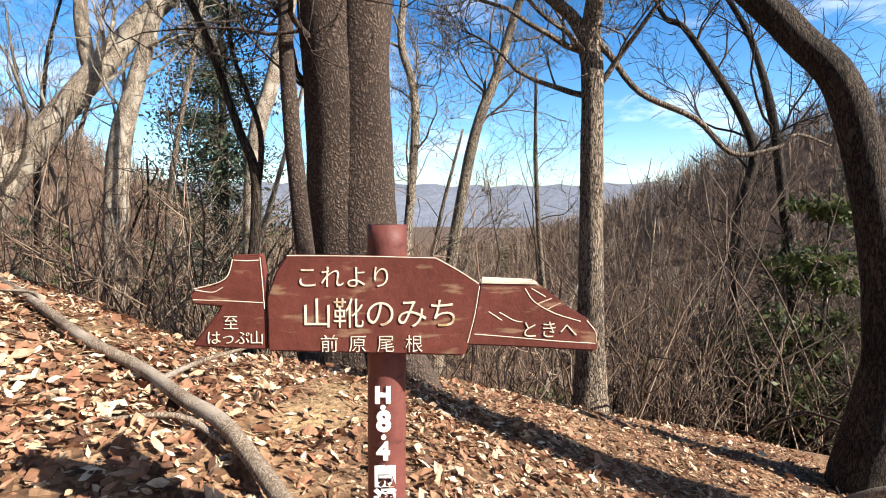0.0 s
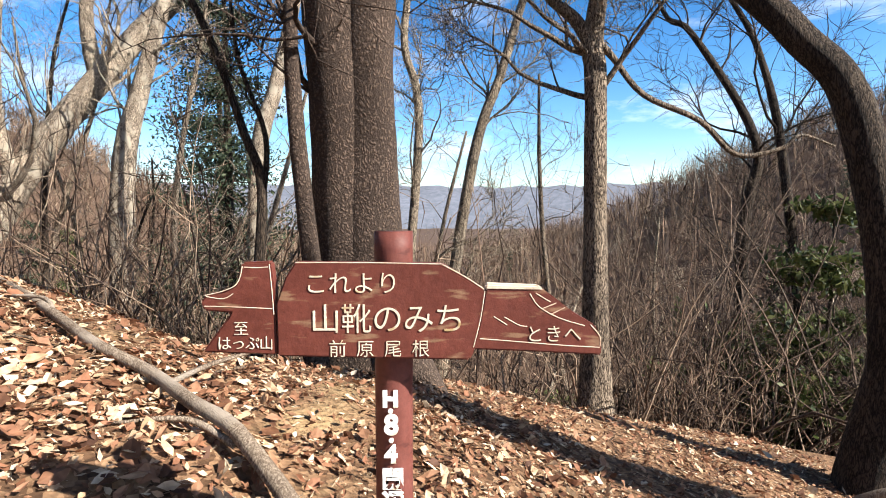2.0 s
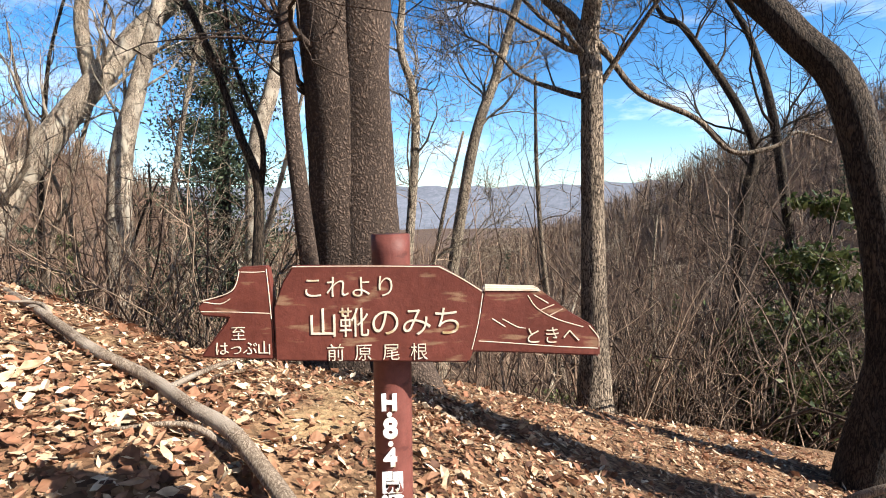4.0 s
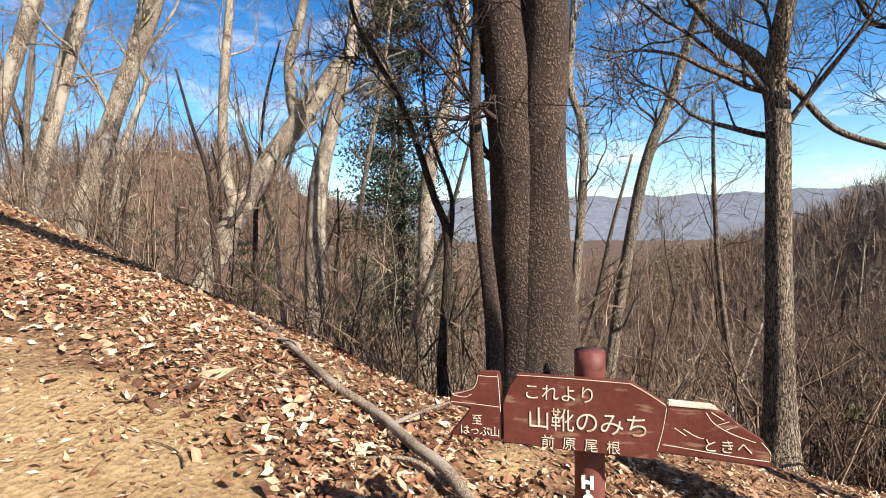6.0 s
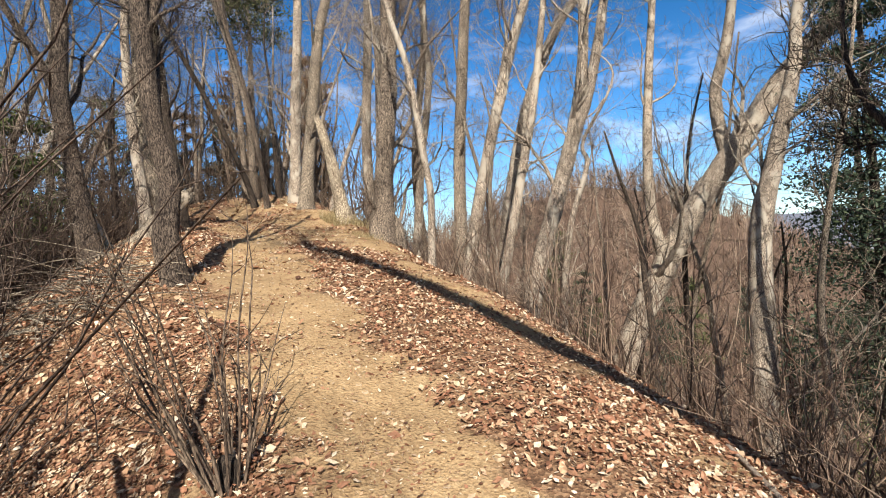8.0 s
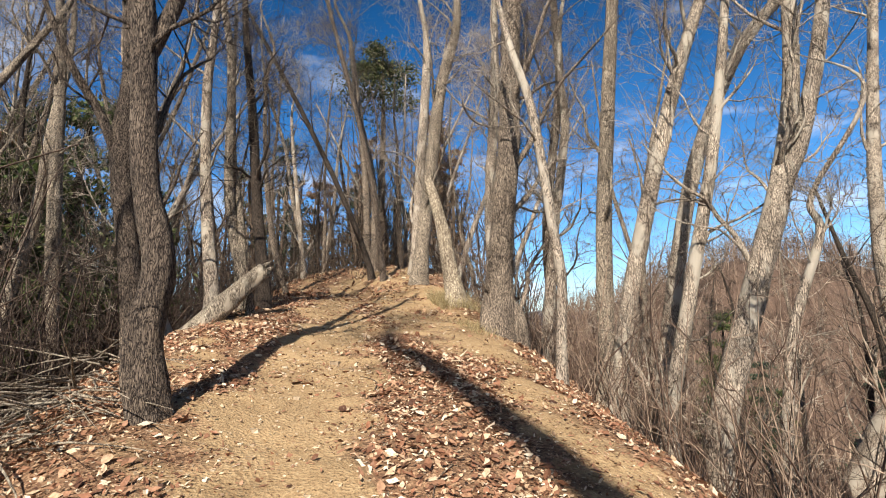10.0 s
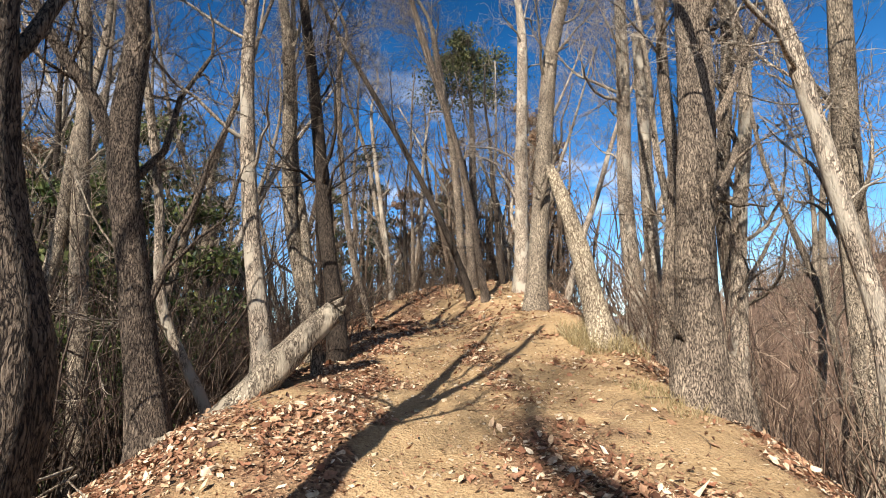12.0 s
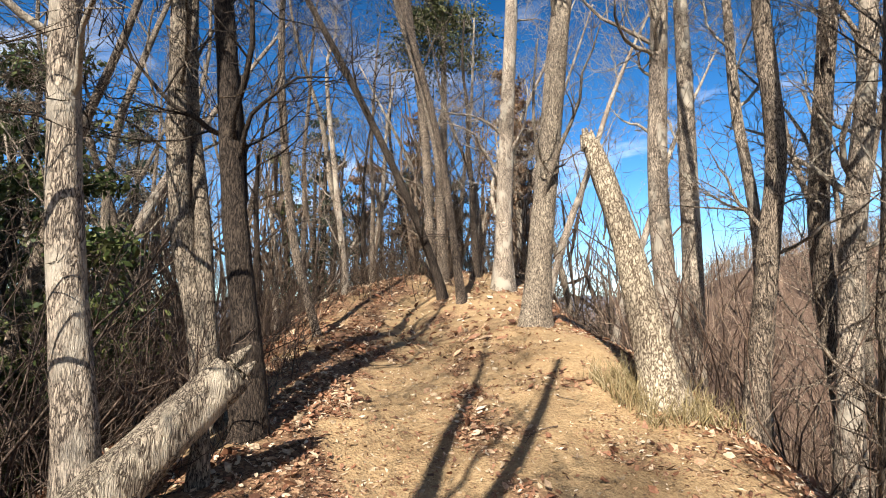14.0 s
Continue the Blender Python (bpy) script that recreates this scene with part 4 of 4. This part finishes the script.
# ---- leaf litter ----
def litter(name, count, seed, x0, x1, y0, y1, size, label, keep=0.0):
    rng = np.random.RandomState(seed)
    x, y = rng.uniform(x0, x1, count), rng.uniform(y0, y1, count)
    chance = np.clip(1.0 - 1.05 * trodden(x, y), 0.035, 1) ** 1.5 * np.clip(0.62 + 0.9 * waves(x, y, 2.2, 9) + 0.4 * waves(x, y, 6.0, 14), 0.1, 1)
    chance = chance * np.clip(1.15 - 0.97 * np.clip(x / 0.8, 0, 1), 0, 1)
    ok = rng.uniform(0, 1, count) < np.maximum(chance, keep)
    x, y = x[ok], y[ok]
    n = len(x)
    z = land(x, y) + rng.uniform(0.004, 0.03, n)
    e = 0.03
    sx, sy = (land(x + e, y) - land(x - e, y)) / (2 * e), (land(x, y + e) - land(x, y - e)) / (2 * e)
    up = np.stack([-sx, -sy, np.ones(n)], -1) + rng.normal(0, 0.33, (n, 3))
    up /= np.linalg.norm(up, axis=1)[:, None]
    a = rng.normal(0, 1, (n, 3))
    a -= up * (a * up).sum(1)[:, None]
    a /= np.linalg.norm(a, axis=1)[:, None]
    b = np.cross(up, a)
    k = (size * np.clip(np.exp(rng.normal(-0.25, 0.5, n)), 0.25, 2.0))[:, None]
    wid, wid_b = rng.uniform(0.16, 0.40, (n, 1)), rng.uniform(0.10, 0.40, (n, 1))
    cup, cup_b = rng.normal(0.05, 0.12, (n, 1)), rng.normal(0.05, 0.15, (n, 1))
    c = np.stack([x, y, z], -1)
    v = np.stack([c - a * k * 0.5 + up * k * cup * 0.5, c - a * k * 0.12 + b * k * wid + up * k * cup, c + a * k * 0.22 + b * k * wid * 0.75 + up * k * cup_b, c + a * k * 0.58 + up * k * cup_b * 1.2,
                  c + a * k * 0.18 - b * k * wid_b * 0.9 + up * k * cup_b, c - a * k * 0.16 - b * k * wid_b + up * k * cup, c], 1).reshape(-1, 3)
    i = (np.arange(n) * 7)[:, None]
    f = np.concatenate([i + np.array([[6, 0, 1, 6]]), i + np.array([[6, 1, 2, 3]]), i + np.array([[6, 3, 4, 5]]), i + np.array([[6, 5, 0, 6]])])
    faces = [t[:3] if t[0] == t[3] else t for t in f.tolist()]
    return tagged(new(name, mesh_from(name, v, faces, LITTER, False)), label, "leaves", kind="stuff")


litter("leaf_litter_near", 150000, 501, -5.5, 2.6, -2.5, 4.6, 0.037, "dry tan and red-brown fallen leaves on the bank")
litter("leaf_litter_bank", 115000, 502, -15, -5.5, -2.0, 6.5, 0.049, "dry tan fallen leaves beside the trail")
litter("leaf_litter_crest", 12000, 503, -25, -15, 0, 8, 0.095, "dry brown fallen leaves about the crest", 0.3)


def crumbs(name, count, seed, x0, x1, y0, y1, size, label):
    """Broken leaf flakes and bark crumbs strewn over soil and trail alike."""
    rng = np.random.RandomState(seed)
    x, y = rng.uniform(x0, x1, count), rng.uniform(y0, y1, count)
    ok = rng.uniform(0, 1, count) < np.clip(0.55 + 0.9 * waves(x, y, 3.1, 12) - 0.25 * trodden(x, y), 0.08, 1)
    x, y = x[ok], y[ok]
    n = len(x)
    c = np.stack([x, y, land(x, y) + rng.uniform(0.002, 0.012, n)], -1)
    up = np.array([0, 0, 1.0]) + rng.normal(0, 0.4, (n, 3))
    up /= np.linalg.norm(up, axis=1)[:, None]
    a = rng.normal(0, 1, (n, 3))
    a -= up * (a * up).sum(1)[:, None]
    a /= np.linalg.norm(a, axis=1)[:, None]
    d = np.cross(up, a)
    k = (size * np.exp(rng.normal(0, 0.45, n)))[:, None]
    w = k * rng.uniform(0.12, 0.6, (n, 1))
    v = np.stack([c - a * k, c - d * w, c + a * k * rng.uniform(0.5, 1, (n, 1)), c + d * w * rng.uniform(0.4, 1.2, (n, 1))], 1).reshape(-1, 3)
    return tagged(new(name, mesh_from(name, v, np.arange(n * 4).reshape(-1, 4), LITTER, False)), label, "leaf flakes", kind="stuff")


crumbs("leaf_flakes_near", 110000, 505, -6, 2.6, -1.5, 4.4, 0.014, "small broken leaf flakes strewn over the soil")
crumbs("leaf_flakes_trail", 80000, 506, -16, -6, -0.8, 5.6, 0.017, "small broken leaf flakes strewn over the trail")


def stones(name, count, seed, x0, x1, half, label):
    rng = np.random.RandomState(seed)
    s = Soup()
    for _ in range(count):
        x = rng.uniform(x0, x1)
        y = float(curve(x, TRAIL_X, TRAIL_Y)) + rng.normal(0, half)
        r = 0.012 * math.exp(rng.normal(0, 0.55))
        v = np.array([(math.cos(a) * math.cos(b), math.sin(a) * math.cos(b), math.sin(b)) for b in (-0.6, 0.5) for a in np.arange(5) * 1.257 + b] + [(0, 0, 1)])
        v = v * rng.uniform(0.6, 1.4, v.shape) * r * np.array([1.2, 1.0, 0.6]) + np.array([x, y, float(land(x, y)) + r * 0.1])
        f = [[j, (j + 1) % 5, 5 + (j + 1) % 5, 5 + j] for j in range(5)] + [[5 + j, 5 + (j + 1) % 5, 10, 10] for j in range(5)]
        s.add(v, np.array(f))
    me = clean(s.mesh(name, STONE, False))
    return tagged(new(name, me), label, "stones", kind="stuff")


stones("trail_stones", 1500, 511, -14, 0, 0.9, "small tan stones and clods on the trail")


# twigs and sticks lying on the ground
def lying(name, pts, mat, label, category="stick", group="fallen sticks", seed=0, sides=8, lumps=0.1, sink=0.3):
    line = [np.array([x, y, float(land(x, y)) + r * (1 - sink) + dz, r]) for x, y, dz, r in pts]
    base = line[0].copy()
    base[3] = 0
    s = Soup()
    tube(s, [p - base for p in line], sides, 5, lumps, seed)
    ob = new(name, s.mesh(name, mat))
    ob.location = base[:3]
    return tagged(ob, label, category, group)


branch = lying("fallen_branch", [(-2.5, 2.9, 0.0, 0.0144), (-1.82, 2.35, 0.02, 0.0187), (-1.3, 1.95, 0.02, 0.0202), (-1.0, 1.80, 0.03, 0.0216), (-0.78, 1.61, 0.05, 0.0216), (-0.62, 1.5, 0.06, 0.0230), (-0.47, 1.36, 0.05, 0.0245), (-0.33, 1.22, 0.02, 0.0259)], BRANCH, "long crooked grey fallen branch lying in the leaves", "branch", seed=3)
for k, (x, y, a) in enumerate(((-1.6, 2.18, 2.4), (-0.95, 1.76, 0.4), (-0.6, 1.48, 2.9))):
    z = float(land(x, y))
    o = branch.location
    q = Soup()
    tube(q, [(x - o.x, y - o.y, z + 0.03 - o.z, 0.012), (x - o.x + 0.16 * math.cos(a), y - o.y + 0.16 * math.sin(a), z + 0.09 - o.z, 0.009), (x - o.x + 0.34 * math.cos(a + 0.3), y - o.y + 0.34 * math.sin(a + 0.3), z + 0.10 - o.z, 0.004)], 6, 4, 0.1, k)
    part("side_shoot", q.mesh("side_shoot", BRANCH), branch)
rs = np.random.RandomState(520)
for k in range(46):
    x = rs.uniform(-13, 0.5)
    y = float(curve(x, TRAIL_X, TRAIL_Y)) + rs.choice([-1, 1]) * rs.uniform(0.3, 1.9)
    a, ln, r = rs.uniform(0, 6.28), rs.uniform(0.15, 0.6), rs.uniform(0.002, 0.008)
    lying("stick", [(x + math.cos(a + 0.2 * j) * ln * j / 3, y + math.sin(a + 0.2 * j) * ln * j / 3, 0.01, r * (1 - 0.2 * j)) for j in range(4)], TWIG, "dry brown stick lying on the leaves", seed=k, sides=5)


# ---- broken snag, fallen log, stump, brushwood pile ----
def snag():
    root = new("broken_snag")
    gz = float(land(-12.4, 4.36))
    root.location = (-12.4, 4.36, gz)
    off = np.array([-12.4, 4.36, gz, 0])
    s = Soup()
    tube(s, [np.array(p) - off for p in ((-12.36, 4.42, gz - 0.2, 0.30), (-12.4, 4.36, 3.35, 0.18), (-12.45, 4.27, 3.9, 0.15), (-12.51, 4.19, 4.45, 0.128), (-12.6, 4.05, 5.1, 0.105), (-12.66, 3.95, 5.5, 0.085))], 18, 6, 0.10, 5)
    part("trunk", s.mesh("trunk", SNAG_WOOD), root)
    s = Soup()
    for k in range(5):
        a = k * 1.3
        tube(s, [np.array(p) - off for p in ((-12.66 + 0.06 * math.cos(a), 3.95 + 0.06 * math.sin(a), 5.44, 0.04), (-12.68 + 0.05 * math.cos(a), 3.92 + 0.05 * math.sin(a), 5.6 + 0.04 * (k % 3), 0.012))], 5, 2, 0.1, k)
    part("splintered_top", s.mesh("splintered_top", SNAG_WOOD), root)
    return tagged(root, "broken pale dead trunk with flaking bark, leaning beside the trail", "snag")


snag()


def log(name, pts, mat, label, group=""):
    root = new(name)
    base = np.array([*pts[0][:3], 0])
    root.location = base[:3]
    s = Soup()
    tube(s, [np.array(p) - base for p in pts], 14, 6, 0.13, 8)
    part("log_body", s.mesh("log_body", mat), root)
    s = Soup()
    d = np.array(pts[-1][:3]) - np.array(pts[-2][:3])
    d /= np.linalg.norm(d)
    for k in range(4):
        a = k * 1.6
        q = np.array(pts[-1][:3]) - base[:3] + pts[-1][3] * 0.5 * np.array([0, math.cos(a), math.sin(a)])
        tube(s, [(*q, pts[-1][3] * 0.45), (*(q + d * (0.10 + 0.05 * (k % 3))), 0.008)], 5, 2, 0.1, k)
    part("splintered_end", s.mesh("splintered_end", mat), root)
    return tagged(root, label, "log", group)


log("fallen_log", [(-10.62, -0.55, float(land(-10.62, -0.55)) + 0.02, 0.2), (-10.75, -0.2, 2.25, 0.19), (-10.95, 0.15, 2.65, 0.165), (-11.2, 0.6, 3.15, 0.14), (-11.38, 0.95, 3.5, 0.12)], DEAD_WOOD, "weathered grey log with split end propped up on the bank")
log("small_stump", [(-11.6, 0.75, float(land(-11.6, 0.75)) - 0.1, 0.07), (-11.6, 0.76, float(land(-11.6, 0.75)) + 0.15, 0.06), (-11.6, 0.76, float(land(-11.6, 0.75)) + 0.28, 0.055)], BARK_GREY, "small grey cut stump beside the propped log")
rs = np.random.RandomState(530)
pile = Soup()
for k in range(150):
    x, y = rs.uniform(-9.2, -6.9), rs.uniform(-1.5, -0.25)
    a = rs.normal(0.2, 0.5)
    w = wander(rs, (x, y, float(land(x, y)) + rs.uniform(0.02, 0.35)), (math.cos(a), math.sin(a), rs.normal(0.05, 0.12)), rs.uniform(0.5, 1.5), rs.uniform(0.006, 0.016), 4, 0.08, -0.02)
    tube(pile, w, 4, 1, cap=False)
tagged(new("brushwood_pile", pile.mesh("brushwood_pile", DEAD_WOOD)), "heap of pale dry brushwood beside the furrowed tree", "brushwood", kind="stuff")


# sapling with a cut end beside the trail
def crooked_sapling():
    root = new("crooked_sapling")
    x, y = -1.92, -0.22
    z = float(land(x, y))
    root.location = (x, y, z)
    off = np.array([x, y, z, 0])
    s = Soup()
    tube(s, [(0, 0, -0.2, 0.06)] + [np.array(p) - off for p in ((-1.95, -0.43, 0.86, 0.047), (-1.95, -0.66, 1.25, 0.044), (-2.0, -0.81, 1.54, 0.043), (-2.0, -0.92, 1.90, 0.042), (-1.96, -0.97, 2.2, 0.038), (-1.9, -1.1, 3.0, 0.028), (-1.8, -1.3, 4.2, 0.014))], 12, 6, 0.12, 4)
    part("stem", s.mesh("stem", BARK_DARK), root)
    for k, line in enumerate((((-1.97, -0.72, 1.36, 0.03), (-2.12, -0.86, 1.55, 0.034), (-2.3, -1.05, 1.8, 0.032), (-2.5, -1.3, 2.3, 0.022)), ((-1.93, -0.3, 0.68, 0.035), (-2.1, -0.55, 0.9, 0.034), (-2.3, -0.85, 1.16, 0.028), (-2.5, -1.2, 1.5, 0.018)))):
        s = Soup()
        tube(s, [np.array(p) - off for p in line], 9, 6, 0.12, 7 + k)
        part("side_stem", s.mesh("side_stem", BARK_UMBER), root, "grey-brown side stem")
    s = Soup()
    tube(s, [np.array(p) - off for p in ((-1.985, -0.905, 1.87, 0.012), (-1.978, -0.91, 1.90, 0.034), (-1.965, -0.93, 1.96, 0.040), (-1.95, -0.945, 2.02, 0.036), (-1.945, -0.955, 2.05, 0.010))], 12, 4, 0.12, 1)
    part("cut_stub", s.mesh("cut_stub", BARE_EDGE), root, "pale sawn branch stub")
    return tagged(root, "crooked dark sapling with grey side stems and a pale cut stub", "sapling")


crooked_sapling()


# clump of thin shoots rising from a small stump at the trail's edge
def shoot_clump():
    root = new("shoot_clump")
    x, y = -3.45, 0.12
    root.location = (x, y, float(land(x, y)))
    s = Soup()
    tube(s, [(0, 0, -0.1, 0.07), (0, 0, 0.05, 0.06), (0.01, 0, 0.13, 0.05)], 10, 3, 0.25, 3)
    part("stump", s.mesh("stump", BARK_DARK), root)
    rng = np.random.RandomState(77)
    for k in range(22):
        a = rng.uniform(0, 6.28)
        d = np.array([math.cos(a) * 0.35 - 0.05, math.sin(a) * 0.35 - 0.1, 1.0])
        w = wander(rng, (0.09 * math.cos(a), 0.09 * math.sin(a), -0.02), d / np.linalg.norm(d), rng.uniform(0.5, 1.6), rng.uniform(0.006, 0.012), 6, 0.09, 0.03)
        q = Soup()
        tube(q, w, 5, 2, cap=False)
        bundle(q, grow(rng, np.array(w)[None], 4, 0.3, 0.35, 4, 0.8, 0.04, 0.14, 0.6), 3)
        part("shoot", q.mesh("shoot", TWIG), root)
    return tagged(root, "clump of thin bare brown shoots rising from a small stump", "sapling")


shoot_clump()


def bent_stem():
    root = new("bent_stem")
    x, y = 1.2, 1.85
    z = float(land(x, y))
    root.location = (x, y, z)
    s = Soup()
    tube(s, [(0, 0, -0.2, 0.02), (0.02, -0.01, 0.12, 0.018), (0.08, -0.05, 0.28, 0.016), (0.24, -0.14, 0.42, 0.013), (0.5, -0.3, 0.5, 0.009)], 7, 5, 0.1, 2)
    part("stem", s.mesh("stem", BRANCH), root)
    return tagged(root, "thin bent grey stem rising from the trail's edge", "sapling")


bent_stem()


# ---- the signpost ----
def slab(name, outline, y0, y1, mat, parent, label=""):
    bm = bmesh.new()
    front = [bm.verts.new((x, y0, z)) for x, z in outline]
    face = bm.faces.new(front)
    ext = bmesh.ops.extrude_face_region(bm, geom=[face])
    for v in ext["geom"]:
        if isinstance(v, bmesh.types.BMVert):
            v.co.y = y1
    bmesh.ops.recalc_face_normals(bm, faces=bm.faces)
    bmesh.ops.bevel(bm, geom=[e for e in bm.edges], offset=0.003, segments=2, affect="EDGES")
    me = bpy.data.meshes.new(name)
    bm.to_mesh(me)
    bm.free()
    me.materials.append(mat)
    return part(name, me, parent, label)


def lettering(name, text, x, z, size, y, mat, parent, spacing=1.0, bold=-0.0003):
    cu = bpy.data.curves.new("text", "FONT")
    cu.body, cu.size, cu.align_x, cu.align_y = text, size, "CENTER", "CENTER"
    cu.space_character, cu.extrude, cu.offset = spacing, 0.0012, bold
    tmp = new("text", cu)
    bpy.context.view_layer.update()
    me = bpy.data.meshes.new_from_object(tmp.evaluated_get(bpy.context.evaluated_depsgraph_get()))
    bpy.data.objects.remove(tmp)
    me.materials.clear()
    me.materials.append(mat)
    ob = part(name, me, parent)
    ob.matrix_basis = pose(x, y, z, 90, 0, 0)
    return ob


def strokes(name, lines, y, r, mat, parent):
    s = Soup()
    for ln in lines:
        tube(s, [(x, y, z, r) for x, z in ln], 5, 3)
    return part(name, clean(s.mesh(name, mat)), parent)


def signpost():
    root = new("signpost")
    px, py = -0.104, 0.985
    gz = float(land(px, py))
    root.location = (px, py, gz)
    o = Vector((px, py, gz))
    s = Soup()
    tube(s, [(0, 0, -0.3, 0.034), (0, 0, 0.3, 0.0345), (0.003, 0, 0.852 - gz - 0.003, 0.0355), (0.003, 0, 0.852 - gz, 0.034)], 28, 4, 0.0)
    part("post", s.mesh("post", POST_PAINT), root)

    def at(u, v):
        return (u - 784) * 0.000992 - o.x, 0.8405 - (v - 441) * 0.000994 - o.z

    yf, yb = 0.918 - o.y, 0.946 - o.y
    board = slab("board", [at(*p) for p in ((484, 613), (483, 520), (500, 475), (518, 448), (772, 452), (846, 497), (828, 604), (820, 621))], yf, yb, PAINT, root, "dark red-brown painted wooden board")
    slab("boot_panel", [at(*p) for p in ((350, 606), (398, 545), (402, 537), (356, 533), (349, 518), (360, 505), (395, 498), (412, 488), (424, 449), (474, 447), (480, 500), (481, 612))], yf + 0.004, yb, PAINT, root, "boot-shaped painted wooden panel")
    slab("boot_panel", [at(*p) for p in ((849, 489), (940, 493), (962, 508), (1000, 538), (1038, 561), (1049, 584), (1050, 614), (900, 606), (824, 603), (836, 560))], yf + 0.003, yb, PAINT, root, "boot-shaped painted wooden panel")
    slab("bare_top", [at(*p) for p in ((848, 487), (941, 491), (950, 501), (846, 499))], yf + 0.001, yb - 0.004, BARE_EDGE, root, "bare pale weathered edge")
    for text, u, v, size, sp in (("これより", 616, 488, 0.041, 1.02), ("山靴のみち", 677, 551, 0.055, 0.95), ("前原尾根", 662, 602, 0.032, 2.0)):
        x, z = at(u, v)
        lettering("lettering", text, x, z, size, yf - 0.0006, LETTER, root, sp)
    for text, u, v, size, sp in (("至", 420, 566, 0.027, 1.0), ("はっぷ山", 427, 592, 0.026, 0.88)):
        x, z = at(u, v)
        lettering("lettering", text, x, z, size, yf + 0.0034, LETTER, root, sp)
    x, z = at(966, 578)
    lettering("lettering", "ときへ", x, z, 0.032, yf + 0.0024, LETTER, root, 1.05)
    for text, u, v, size in (("H", 675, 701, 0.040), (".", 675, 712, 0.040), ("8", 676, 749, 0.050), (".", 676, 766, 0.040), ("4", 675, 803, 0.044), ("開", 678, 850, 0.040), ("通", 678, 893, 0.040)):
        x, z = at(u, v)
        lettering("lettering", text, x + 0.002, z, size, -0.0365, WHITE, root, 1.0, 0.0022)
    strokes("carved_line", [[at(*p) for p in ln] for ln in (
        ((846, 500), (838, 550), (826, 598)), ((519, 449), (640, 450), (771, 453)), ((771, 453), (810, 474), (845, 497)))], yf, 0.0010, BARE_EDGE, root)
    strokes("carved_line", [[at(*p) for p in ln] for ln in (
        ((425, 455), (420, 475), (410, 490), (385, 500), (358, 506)), ((428, 457), (450, 458), (470, 457)), ((472, 452), (475, 490), (478, 540)),
        ((356, 525), (420, 527), (476, 530)), ((360, 508), (390, 512), (408, 503)))], yf + 0.004, 0.0010, BARE_EDGE, root)
    strokes("carved_line", [[at(*p) for p in ln] for ln in (
        ((838, 584), (900, 589), (980, 596), (1046, 600)), ((924, 505), (940, 528), (975, 548), (1020, 562)), ((935, 505), (960, 520)), ((945, 532), (970, 522)), ((960, 542), (985, 530)),
        ((862, 545), (885, 560)), ((880, 546), (905, 560), (920, 563)), ((1030, 560), (1046, 580), (1047, 598)))], yf + 0.003, 0.0010, BARE_EDGE, root)
    return tagged(root, "red-brown wooden trail signpost with boot-shaped ends and white lettering", "signpost")


signpost()
